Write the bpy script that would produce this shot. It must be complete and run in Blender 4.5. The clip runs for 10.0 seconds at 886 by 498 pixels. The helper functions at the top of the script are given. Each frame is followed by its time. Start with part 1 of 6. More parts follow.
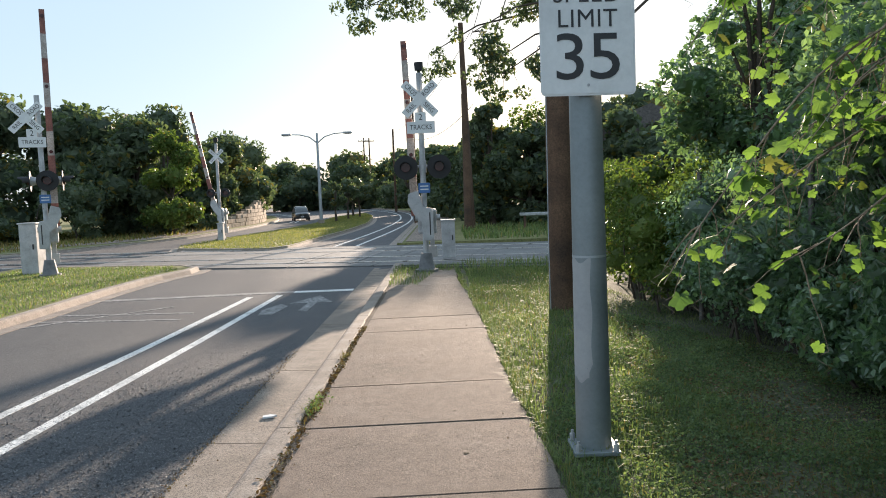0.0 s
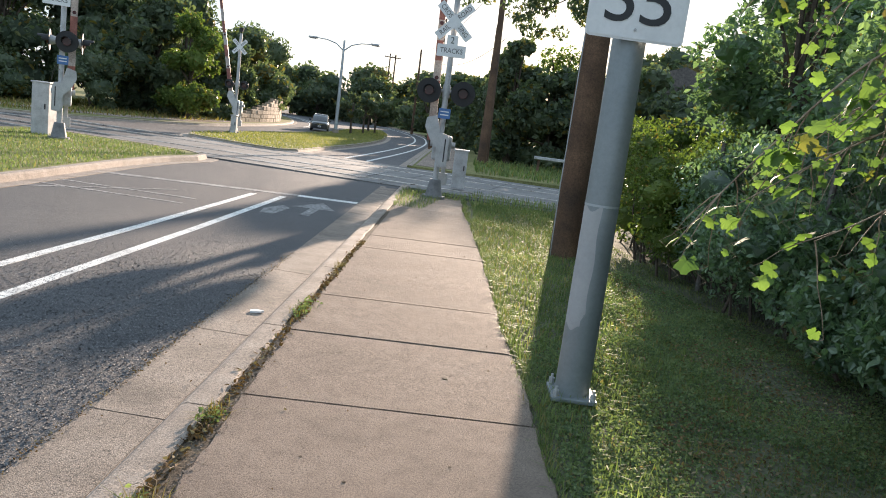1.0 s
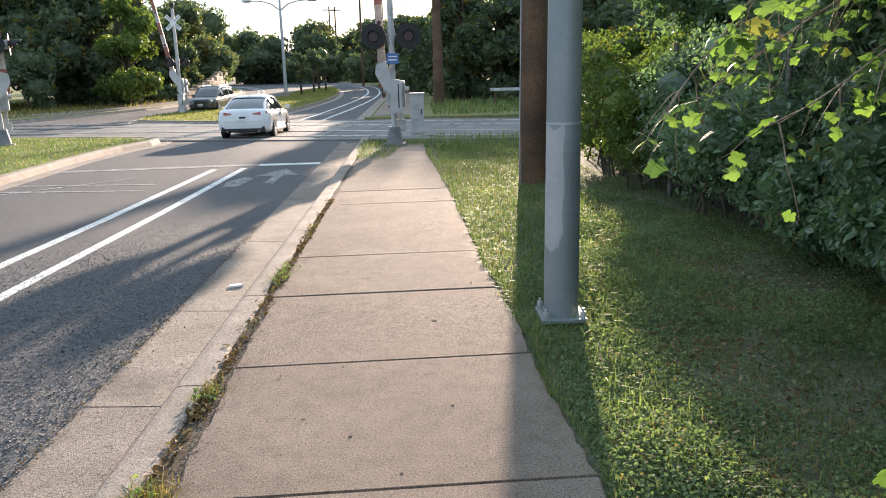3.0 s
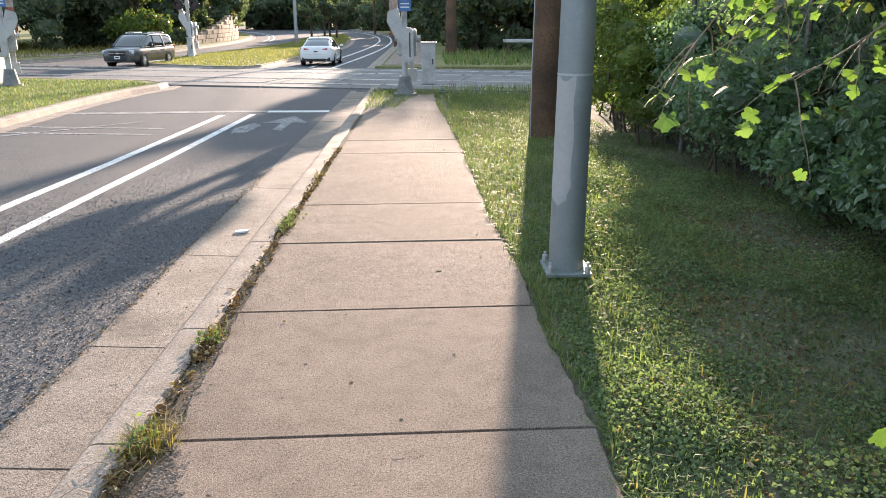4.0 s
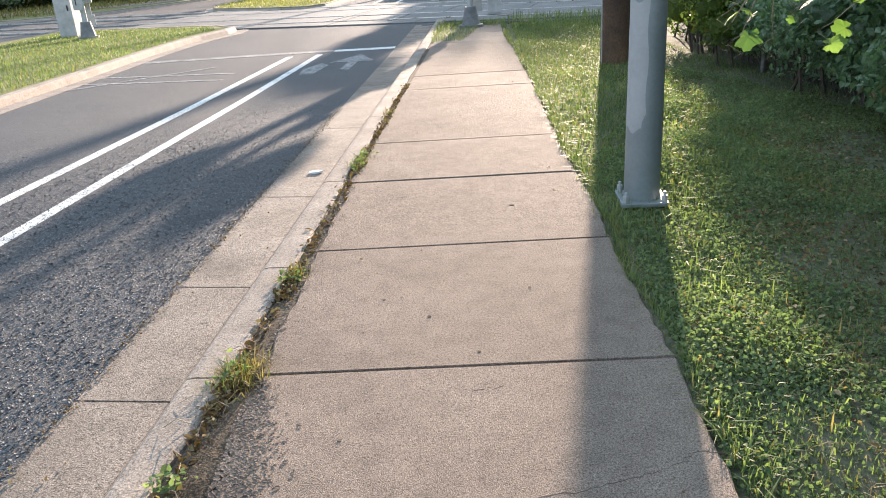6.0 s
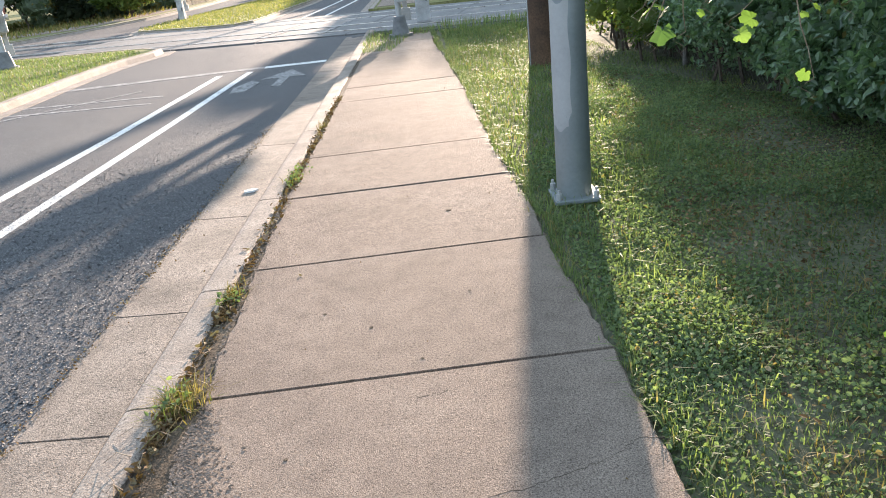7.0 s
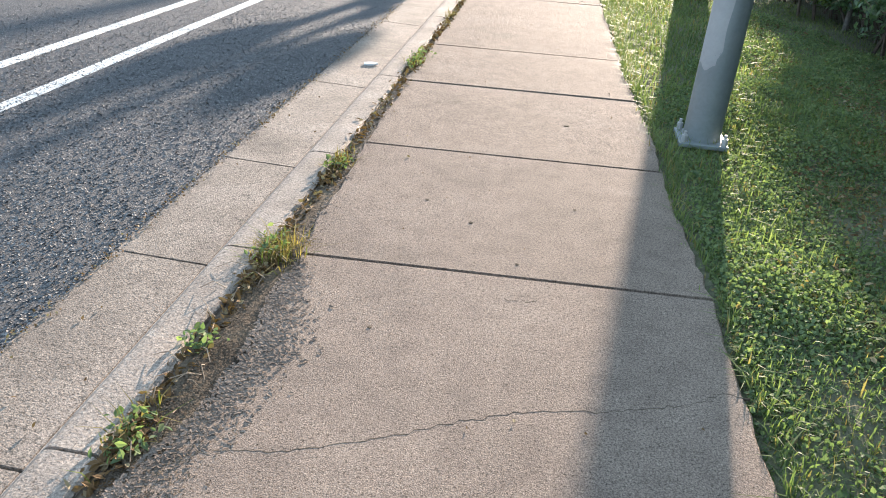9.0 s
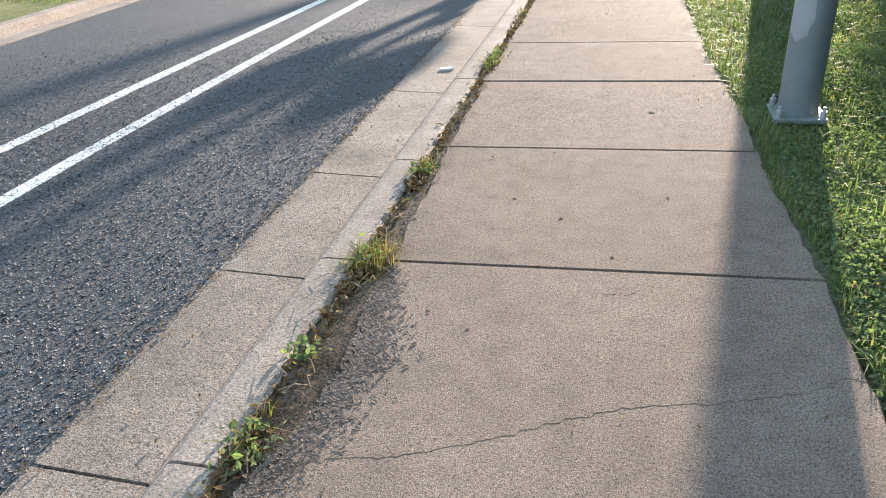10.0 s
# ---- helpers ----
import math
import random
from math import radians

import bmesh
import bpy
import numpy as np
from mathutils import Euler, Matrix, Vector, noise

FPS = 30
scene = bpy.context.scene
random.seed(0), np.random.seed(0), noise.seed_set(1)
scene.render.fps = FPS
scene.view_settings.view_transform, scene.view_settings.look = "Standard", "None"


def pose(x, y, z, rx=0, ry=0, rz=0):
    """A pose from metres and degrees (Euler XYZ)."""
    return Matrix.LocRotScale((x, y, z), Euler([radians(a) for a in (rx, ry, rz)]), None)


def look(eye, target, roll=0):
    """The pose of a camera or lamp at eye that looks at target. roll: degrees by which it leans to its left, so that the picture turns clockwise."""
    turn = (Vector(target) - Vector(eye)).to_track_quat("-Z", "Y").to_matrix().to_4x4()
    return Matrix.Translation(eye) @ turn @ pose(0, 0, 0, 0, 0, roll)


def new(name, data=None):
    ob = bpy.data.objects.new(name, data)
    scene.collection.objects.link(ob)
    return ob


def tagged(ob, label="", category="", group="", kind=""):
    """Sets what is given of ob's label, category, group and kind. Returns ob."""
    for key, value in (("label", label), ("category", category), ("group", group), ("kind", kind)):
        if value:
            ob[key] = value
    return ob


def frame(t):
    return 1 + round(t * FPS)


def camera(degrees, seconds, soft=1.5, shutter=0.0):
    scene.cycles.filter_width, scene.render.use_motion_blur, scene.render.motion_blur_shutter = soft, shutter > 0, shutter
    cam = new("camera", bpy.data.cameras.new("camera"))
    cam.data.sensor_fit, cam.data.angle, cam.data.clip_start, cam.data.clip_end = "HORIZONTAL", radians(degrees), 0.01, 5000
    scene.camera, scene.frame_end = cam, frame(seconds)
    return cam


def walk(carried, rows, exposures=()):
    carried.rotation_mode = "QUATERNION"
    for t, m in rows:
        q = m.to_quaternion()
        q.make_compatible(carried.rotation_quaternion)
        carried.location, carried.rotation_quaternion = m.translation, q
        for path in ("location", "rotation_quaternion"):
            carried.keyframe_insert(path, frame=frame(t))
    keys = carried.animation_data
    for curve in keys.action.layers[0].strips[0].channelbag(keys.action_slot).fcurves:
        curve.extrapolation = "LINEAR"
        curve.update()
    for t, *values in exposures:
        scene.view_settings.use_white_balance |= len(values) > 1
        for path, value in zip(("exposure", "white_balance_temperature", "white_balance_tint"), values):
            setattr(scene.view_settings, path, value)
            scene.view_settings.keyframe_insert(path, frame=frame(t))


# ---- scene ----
cam = camera(61.1, 10.0, soft=1.0)
PATH = [
    (0, (0.428, -0.072, 1.785), (0.412, 1.922, 1.633), -2.3),
    (0.5, (0.376, -0.003, 1.743), (0.248, 1.966, 1.42), 7.3),
    (1, (0.398, -0.008, 1.737), (0.384, 1.963, 1.401), 7.4),
    (1.5, (0.412, -0.002, 1.755), (0.536, 1.977, 1.49), 4.8),
    (2, (0.44, 0.015, 1.75), (0.673, 1.989, 1.532), 1.3),
    (2.5, (0.429, -0.015, 1.725), (0.633, 1.952, 1.43), -0.7),
    (3, (0.414, 0.04, 1.699), (0.472, 1.982, 1.224), -1.4),
    (3.2, (0.406, 0.032, 1.687), (0.431, 1.963, 1.166), -1.1),
    (4.3, (0.433, 0.057, 1.679), (0.496, 1.958, 1.063), 1.4),
    (4.5, (0.428, 0.052, 1.679), (0.51, 1.946, 1.042), 3.1),
    (5, (0.406, 0.051, 1.661), (0.465, 1.922, 0.958), 6.9),
    (5.5, (0.4, 0.041, 1.67), (0.286, 1.889, 0.914), 2.7),
    (5.7, (0.406, 0.051, 1.674), (0.259, 1.894, 0.913), -0.1),
    (6.8, (0.454, 0.019, 1.684), (0.328, 1.879, 0.959), -8.6),
    (7, (0.473, 0.033, 1.677), (0.454, 1.89, 0.934), -6.4),
    (7.5, (0.503, 0.071, 1.665), (0.798, 1.884, 0.873), 0.9),
    (8, (0.395, 0.092, 1.611), (0.546, 1.839, 0.649), 5.6),
    (8.5, (0.381, 0.059, 1.616), (0.298, 1.798, 0.632), 3.5),
    (9, (0.327, 0.045, 1.615), (0.111, 1.79, 0.662), 4.2),
    (9.5, (0.344, 0.088, 1.62), (-0.002, 1.807, 0.658), -0.2),
    (10, (0.302, 0.049, 1.601), (-0.139, 1.754, 0.653), -3.3),
]
walk(cam, [(t, look(eye, target, roll)) for t, eye, target, roll in PATH], exposures=((0.0, 1.40, 6500, 12), (1.0, 1.62, 6600, 14), (3.0, 1.84, 6600, 15), (4.5, 2.08, 6650, 17), (5.5, 2.02, 6450, 15), (7.5, 2.16, 6450, 14), (8.5, 2.16, 6250, 12), (10.0, 1.95, 6150, 11)))

# ---- light ----
SUN_AZ, SUN_EL = 8.15, 10.3          # degrees right of the walk's direction, and above the horizon
world = bpy.data.worlds.new("sky_world")
scene.world = world
world.use_nodes = True
wn = world.node_tree.nodes
sky = wn.new("ShaderNodeTexSky")
sky.sky_type = "NISHITA"
sky.sun_disc = False
sky.sun_elevation, sky.sun_rotation = radians(SUN_EL), radians(SUN_AZ)
sky.air_density, sky.dust_density, sky.ozone_density = 1.0, 0.7, 1.0
wn["Background"].inputs[1].default_value = 0.014
world.node_tree.links.new(sky.outputs[0], wn["Background"].inputs[0])
# thin even haze over the whole sky
haze = wn.new("ShaderNodeBackground")
haze.inputs[0].default_value, haze.inputs[1].default_value = (0.62, 0.82, 1.0, 1), 0.315
both = wn.new("ShaderNodeAddShader")
world.node_tree.links.new(wn["Background"].outputs[0], both.inputs[0])
world.node_tree.links.new(haze.outputs[0], both.inputs[1])
world.node_tree.links.new(both.outputs[0], wn["World Output"].inputs[0])

sun = new("sun", bpy.data.lights.new("sun", "SUN"))
sun.data.energy, sun.data.angle, sun.data.color = 4.2, radians(0.7), (1.0, 0.81, 0.63)
sun_dir = Vector((math.sin(radians(SUN_AZ)) * math.cos(radians(SUN_EL)), math.cos(radians(SUN_AZ)) * math.cos(radians(SUN_EL)), math.sin(radians(SUN_EL))))
sun.matrix_world = look(tuple(sun_dir * 200), (0, 0, 0))


# ---- materials ----
def ramp(nt, fac, stops):
    r = nt.nodes.new("ShaderNodeValToRGB")
    e = r.color_ramp.elements
    while len(e) < len(stops):
        e.new(0.5)
    for el, (p, c) in zip(e, stops):
        el.position, el.color = p, (*c, 1)
    nt.links.new(fac, r.inputs[0])
    return r.outputs[0]


def noise_tex(nt, vec, scale, detail=4.0, rough=0.55):
    n = nt.nodes.new("ShaderNodeTexNoise")
    n.inputs["Scale"].default_value, n.inputs["Detail"].default_value, n.inputs["Roughness"].default_value = scale, detail, rough
    nt.links.new(vec, n.inputs["Vector"])
    return n.outputs["Fac"]


def mix(nt, fac, a, b, mode="MIX"):
    m = nt.nodes.new("ShaderNodeMix")
    m.data_type, m.blend_type = "RGBA", mode
    for sock, v in ((m.inputs[0], fac), (m.inputs[6], a), (m.inputs[7], b)):
        if isinstance(v, (int, float)):
            sock.default_value = v
        elif isinstance(v, tuple):
            sock.default_value = (*v, 1)
        else:
            nt.links.new(v, sock)
    return m.outputs[2]


def surface(name, base, dark, light, grain=60.0, patch=1.5, rough=(0.6, 0.9), bump=0.3, bump_scale=None, metal=0.0, vary=0.0, spots=None, spec=0.5, grit=0.8, crisp=0.22, pits=None):
    """A worn surface: colour varies in patches and in fine grain, with a bump of the grain's size."""
    m = bpy.data.materials.new(name)
    m.use_nodes = True
    nt = m.node_tree
    b = nt.nodes["Principled BSDF"]
    tc = nt.nodes.new("ShaderNodeTexCoord").outputs["Object"]
    big = noise_tex(nt, tc, patch, 5)
    fine = noise_tex(nt, tc, grain, 3, 0.7)
    col = ramp(nt, big, [(0.28, dark), (0.5, base), (0.75, light)])
    g = ramp(nt, fine, [(0.5 - crisp, (0.42, 0.42, 0.42)), (0.5, (1, 1, 1)), (0.5 + crisp * 1.1, (1.5, 1.5, 1.5))])
    col = mix(nt, grit, col, g, "MULTIPLY")
    mid = ramp(nt, noise_tex(nt, tc, patch * 7.3, 6, 0.7), [(0.3, (0.80, 0.80, 0.81)), (0.52, (1, 1, 1)), (0.75, (1.10, 1.10, 1.09))])
    col = mix(nt, min(1.0, grit), col, mid, "MULTIPLY")
    if pits:
        sc, deep = pits
        pt = ramp(nt, noise_tex(nt, tc, sc, 3, 0.75), [(0.34, (deep,) * 3), (0.43, (0.93,) * 3), (0.56, (1, 1, 1)), (0.68, (1.3, 1.3, 1.28))])
        col = mix(nt, 1.0, col, pt, "MULTIPLY")
    if spots:
        sc, thr, sc_col = spots
        sp = ramp(nt, noise_tex(nt, tc, sc, 2, 0.6), [(thr, (0, 0, 0)), (thr + 0.06, (1, 1, 1))])
        col = mix(nt, sp, col, sc_col)
    if vary:
        oi = nt.nodes.new("ShaderNodeObjectInfo").outputs["Random"]
        v = ramp(nt, oi, [(0.0, (1 - vary,) * 3), (1.0, (1 + vary,) * 3)])
        col = mix(nt, 1.0, col, v, "MULTIPLY")
    nt.links.new(col, b.inputs["Base Color"])
    rr = nt.nodes.new("ShaderNodeMapRange")
    rr.inputs["To Min"].default_value, rr.inputs["To Max"].default_value = rough
    nt.links.new(big, rr.inputs["Value"])
    nt.links.new(rr.outputs[0], b.inputs["Roughness"])
    b.inputs["Metallic"].default_value = metal
    b.inputs["Specular IOR Level"].default_value = spec
    if bump:
        bp = nt.nodes.new("ShaderNodeBump")
        bp.inputs["Strength"].default_value, bp.inputs["Distance"].default_value = bump, 0.01
        src = fine if bump_scale is None else noise_tex(nt, tc, bump_scale, 4, 0.65)
        nt.links.new(src, bp.inputs["Height"])
        nt.links.new(bp.outputs[0], b.inputs["Normal"])
    return m


def leafy(name, dark, light, dry=(0.2, 0.16, 0.05), dry_part=0.06, through_light=0.45, rough=0.5, spec=0.22):
    """Leaves that let light through; each leaf takes its own shade."""
    m = bpy.data.materials.new(name)
    m.use_nodes = True
    nt = m.node_tree
    b = nt.nodes["Principled BSDF"]
    isl = nt.nodes.new("ShaderNodeNewGeometry").outputs["Random Per Island"]
    oi = nt.nodes.new("ShaderNodeObjectInfo").outputs["Random"]
    add = nt.nodes.new("ShaderNodeMath")
    add.operation = "ADD"
    nt.links.new(isl, add.inputs[0])
    nt.links.new(oi, add.inputs[1])
    fr = nt.nodes.new("ShaderNodeMath")
    fr.operation = "FRACT"
    nt.links.new(add.outputs[0], fr.inputs[0])
    mid = tuple((p + q) / 2 for p, q in zip(dark, light))
    col = ramp(nt, fr.outputs[0], [(0.0, dark), (0.5, mid), (1 - dry_part - 0.02, light), (1 - dry_part, dry)])
    tc = nt.nodes.new("ShaderNodeTexCoord").outputs["Object"]
    v = ramp(nt, noise_tex(nt, tc, 0.9, 3), [(0.3, (0.7, 0.75, 0.7)), (0.7, (1.25, 1.2, 1.1))])
    col = mix(nt, 1.0, col, v, "MULTIPLY")
    nt.links.new(col, b.inputs["Base Color"])
    b.inputs["Roughness"].default_value = rough
    b.inputs["Specular IOR Level"].default_value = spec
    tr = nt.nodes.new("ShaderNodeBsdfTranslucent")
    tcol = mix(nt, 1.0, col, (1.3, 1.45, 0.72), "MULTIPLY")
    nt.links.new(tcol, tr.inputs["Color"])
    ms = nt.nodes.new("ShaderNodeMixShader")
    ms.inputs[0].default_value = through_light
    nt.links.new(b.outputs[0], ms.inputs[1])
    nt.links.new(tr.outputs[0], ms.inputs[2])
    nt.links.new(ms.outputs[0], nt.nodes["Material Output"].inputs[0])
    return m


def plain(name, col, rough=0.5, metal=0.0, emit=0.0, coat=0.0, grime=0.25):
    m = bpy.data.materials.new(name)
    m.use_nodes = True
    nt = m.node_tree
    b = nt.nodes["Principled BSDF"]
    tc = nt.nodes.new("ShaderNodeTexCoord").outputs["Object"]
    g = ramp(nt, noise_tex(nt, tc, 6.0, 6, 0.65), [(0.3, (1 - grime,) * 3), (0.6, (1, 1, 1))])
    nt.links.new(mix(nt, 1.0, col, g, "MULTIPLY"), b.inputs["Base Color"])
    b.inputs["Roughness"].default_value, b.inputs["Metallic"].default_value, b.inputs["Coat Weight"].default_value = rough, metal, coat
    if emit:
        b.inputs["Emission Color"].default_value, b.inputs["Emission Strength"].default_value = (*col, 1), emit
    return m


M_ASPHALT = surface("asphalt", (0.052, 0.055, 0.062), (0.036, 0.038, 0.044), (0.084, 0.085, 0.090), grain=95, patch=0.35, rough=(0.62, 0.85), bump=1.0, bump_scale=80, spots=(60, 0.59, (0.16, 0.16, 0.16)), crisp=0.16, pits=(40, 0.5))
M_ASPHALT_NEW = surface("coarse_asphalt", (0.050, 0.053, 0.060), (0.036, 0.038, 0.044), (0.072, 0.074, 0.080), grain=110, patch=0.6, rough=(0.6, 0.8), bump=1.0, bump_scale=95, spots=(75, 0.60, (0.15, 0.15, 0.152)), grit=1.0, crisp=0.14, pits=(48, 0.35))
M_CONC = surface("sidewalk_concrete", (0.33, 0.266, 0.222), (0.25, 0.203, 0.171), (0.385, 0.315, 0.264), grain=170, patch=1.1, rough=(0.7, 0.95), bump=1.0, bump_scale=240, vary=0.07, spots=(115, 0.61, (0.17, 0.142, 0.118)), grit=1.0, spec=0.05, crisp=0.15, pits=(75, 0.45))
M_KERB = surface("kerb_concrete", (0.34, 0.287, 0.245), (0.25, 0.21, 0.178), (0.42, 0.362, 0.315), grain=120, patch=2.2, rough=(0.7, 0.92), bump=0.5, bump_scale=90, vary=0.08, spots=(40, 0.66, (0.18, 0.15, 0.125)), spec=0.15, crisp=0.17, pits=(55, 0.5))
M_GUTTER = surface("gutter_concrete", (0.285, 0.238, 0.20), (0.17, 0.142, 0.12), (0.37, 0.315, 0.27), grain=150, patch=1.9, rough=(0.7, 0.92), bump=0.7, bump_scale=120, vary=0.08, spots=(55, 0.60, (0.12, 0.105, 0.09)), spec=0.2, grit=1.0, crisp=0.16, pits=(60, 0.4))
M_FILM = surface("soil_film", (0.20, 0.165, 0.14), (0.13, 0.105, 0.088), (0.27, 0.222, 0.187), grain=160, patch=6, rough=(0.85, 1.0), bump=0.8, bump_scale=140, spec=0.1)
M_PANEL = surface("crossing_panel", (0.15, 0.148, 0.145), (0.09, 0.09, 0.09), (0.21, 0.205, 0.20), grain=80, patch=0.8, rough=(0.6, 0.85), bump=0.4, bump_scale=50, vary=0.12)
M_SOIL = surface("soil", (0.10, 0.085, 0.05), (0.055, 0.05, 0.032), (0.16, 0.14, 0.085), grain=55, patch=1.1, rough=(0.9, 1.0), bump=1.0, bump_scale=30, spec=0.2)
M_TURF_FAR = surface("far_turf", (0.20, 0.20, 0.085), (0.14, 0.15, 0.06), (0.29, 0.26, 0.13), grain=12, patch=0.5, rough=(0.9, 1.0), bump=0.8, bump_scale=9, spec=0.1)
M_TURF = surface("turf", (0.12, 0.13, 0.085), (0.10, 0.092, 0.062), (0.19, 0.18, 0.12), grain=30, patch=0.6, rough=(0.9, 1.0), bump=1.0, bump_scale=22, spec=0.15)
M_DIRT = surface("dirt_strip", (0.115, 0.09, 0.067), (0.065, 0.052, 0.04), (0.18, 0.145, 0.105), grain=70, patch=4, rough=(0.9, 1.0), bump=1.0, bump_scale=45, spec=0.2)
M_BALLAST = surface("ballast_stone", (0.10, 0.09, 0.08), (0.06, 0.055, 0.05), (0.15, 0.135, 0.12), grain=40, patch=6, rough=(0.85, 1.0), bump=0.6, vary=0.1)
M_PAINT = surface("road_paint", (0.72, 0.72, 0.70), (0.45, 0.45, 0.44), (0.80, 0.80, 0.78), grain=60, patch=3.0, rough=(0.5, 0.8), bump=0.4, bump_scale=70, spots=(26, 0.62, (0.13, 0.13, 0.13)))
M_PAINT_OLD = surface("worn_road_paint", (0.24, 0.24, 0.24), (0.09, 0.09, 0.09), (0.40, 0.40, 0.39), grain=50, patch=3.0, rough=(0.6, 0.85), bump=0.4, bump_scale=70, spots=(16, 0.52, (0.075, 0.075, 0.077)))
M_POST = surface("weathered_post_steel", (0.235, 0.27, 0.285), (0.19, 0.22, 0.235), (0.29, 0.325, 0.335), grain=35, patch=1.4, rough=(0.42, 0.6), bump=0.04, metal=0.4, grit=0.15)
M_PATCH = surface("pale_post_grey", (0.35, 0.36, 0.37), (0.31, 0.32, 0.33), (0.39, 0.40, 0.40), grain=35, patch=3, rough=(0.55, 0.7), bump=0.03, grit=0.12)
M_GALV = surface("galvanised_steel", (0.40, 0.44, 0.47), (0.36, 0.395, 0.42), (0.44, 0.48, 0.50), grain=35, patch=1.4, rough=(0.38, 0.55), bump=0.03, metal=0.5, grit=0.12)
M_POLEWOOD = surface("creosoted_wood", (0.105, 0.06, 0.036), (0.05, 0.03, 0.02), (0.19, 0.115, 0.07), grain=40, patch=1.6, rough=(0.75, 0.95), bump=0.6, bump_scale=25)
M_BARK = surface("bark", (0.085, 0.065, 0.048), (0.05, 0.038, 0.028), (0.13, 0.10, 0.08), grain=30, patch=3, rough=(0.85, 1.0), bump=1.0, bump_scale=18)
M_VINE = surface("vine_stem", (0.30, 0.22, 0.15), (0.18, 0.12, 0.08), (0.42, 0.34, 0.25), grain=50, patch=9, rough=(0.7, 0.9), bump=0.4)
M_SIGN = surface("sign_sheeting", (0.74, 0.75, 0.75), (0.60, 0.61, 0.61), (0.80, 0.80, 0.80), grain=25, patch=2.5, rough=(0.4, 0.6), bump=0.02, grit=0.08)
M_BLACK = plain("sign_black", (0.025, 0.025, 0.028), 0.5)
M_LENS = plain("dark_red_lens", (0.06, 0.008, 0.008), 0.25)
M_HOOD = plain("black_hood_paint", (0.018, 0.018, 0.02), 0.6)
M_SILVER = surface("aluminium_paint", (0.44, 0.45, 0.46), (0.30, 0.30, 0.30), (0.54, 0.54, 0.54), grain=40, patch=4, rough=(0.4, 0.65), bump=0.06, metal=0.3, spots=(9, 0.72, (0.25, 0.17, 0.11)), grit=0.25)
M_GATE_W = surface("gate_white", (0.40, 0.36, 0.33), (0.27, 0.22, 0.19), (0.5, 0.47, 0.45), grain=30, patch=4, rough=(0.5, 0.7), bump=0.05)
M_GATE_R = surface("gate_red", (0.23, 0.085, 0.065), (0.16, 0.06, 0.05), (0.31, 0.14, 0.11), grain=30, patch=4, rough=(0.45, 0.7), bump=0.05)
M_RAIL = surface("rail_steel", (0.55, 0.52, 0.49), (0.35, 0.30, 0.26), (0.65, 0.63, 0.61), grain=40, patch=3, rough=(0.2, 0.4), bump=0.08, metal=0.8)
M_WALL = surface("retaining_wall_stone", (0.46, 0.36, 0.27), (0.34, 0.26, 0.19), (0.54, 0.44, 0.34), grain=18, patch=1.1, rough=(0.85, 1.0), bump=0.8, bump_scale=7, vary=0.1)
M_HOUSE = surface("house_siding", (0.42, 0.40, 0.37), (0.34, 0.32, 0.30), (0.48, 0.46, 0.43), grain=12, patch=0.8, rough=(0.7, 0.9), bump=0.1)
M_ROOF = surface("roof_shingle", (0.14, 0.125, 0.115), (0.09, 0.08, 0.075), (0.19, 0.17, 0.155), grain=10, patch=0.9, rough=(0.8, 1.0), bump=0.5, bump_scale=6)
M_BLUE = plain("blue_plate", (0.07, 0.18, 0.42), 0.5)
M_WIRE = plain("cable", (0.03, 0.03, 0.03), 0.6)
M_FENCE = surface("fence_wire", (0.14, 0.13, 0.12), (0.09, 0.07, 0.055), (0.2, 0.2, 0.19), grain=20, patch=3, rough=(0.5, 0.7), bump=0.1, metal=0.5)
M_OAK = leafy("oak_leaves", (0.075, 0.105, 0.075), (0.15, 0.185, 0.12), through_light=0.38)
M_BUSH = leafy("shrub_leaves", (0.07, 0.11, 0.03), (0.18, 0.24, 0.07), through_light=0.42)
M_HEDGE = leafy("hedge_leaves", (0.085, 0.15, 0.10), (0.20, 0.30, 0.19), dry=(0.16, 0.13, 0.06), dry_part=0.015, through_light=0.42, rough=0.34, spec=0.8)
M_GRAPE = leafy("grape_leaves", (0.075, 0.14, 0.05), (0.18, 0.28, 0.09), dry=(0.15, 0.15, 0.05), dry_part=0.015, through_light=0.5, rough=0.6)
M_GRASS = leafy("grass_blades", (0.095, 0.14, 0.065), (0.23, 0.285, 0.125), dry=(0.28, 0.23, 0.11), dry_part=0.10, through_light=0.42, rough=0.55)
M_WEED = leafy("clover_leaves", (0.095, 0.145, 0.085), (0.225, 0.285, 0.15), dry=(0.22, 0.17, 0.09), dry_part=0.04, through_light=0.42, rough=0.7, spec=0.2)
M_MEDIAN = leafy("sunburnt_grass", (0.15, 0.17, 0.055), (0.32, 0.31, 0.12), dry=(0.38, 0.32, 0.16), dry_part=0.2, through_light=0.4, rough=0.6)
M_DRY = leafy("dry_grass", (0.16, 0.12, 0.05), (0.36, 0.28, 0.13), dry=(0.13, 0.16, 0.04), dry_part=0.25, through_light=0.4, rough=0.6)
M_GRIT = surface("asphalt_grit", (0.15, 0.152, 0.158), (0.07, 0.072, 0.076), (0.26, 0.26, 0.26), grain=90, patch=20, rough=(0.6, 0.85), bump=0.2)
# signal base: shade of its side away from the sun, put into the colour
M_CAST_SHADED = surface("shaded_cast_metal", (0.20, 0.205, 0.21), (0.12, 0.12, 0.125), (0.28, 0.28, 0.28), grain=40, patch=4, rough=(0.5, 0.75), bump=0.1, metal=0.3, grit=0.3)
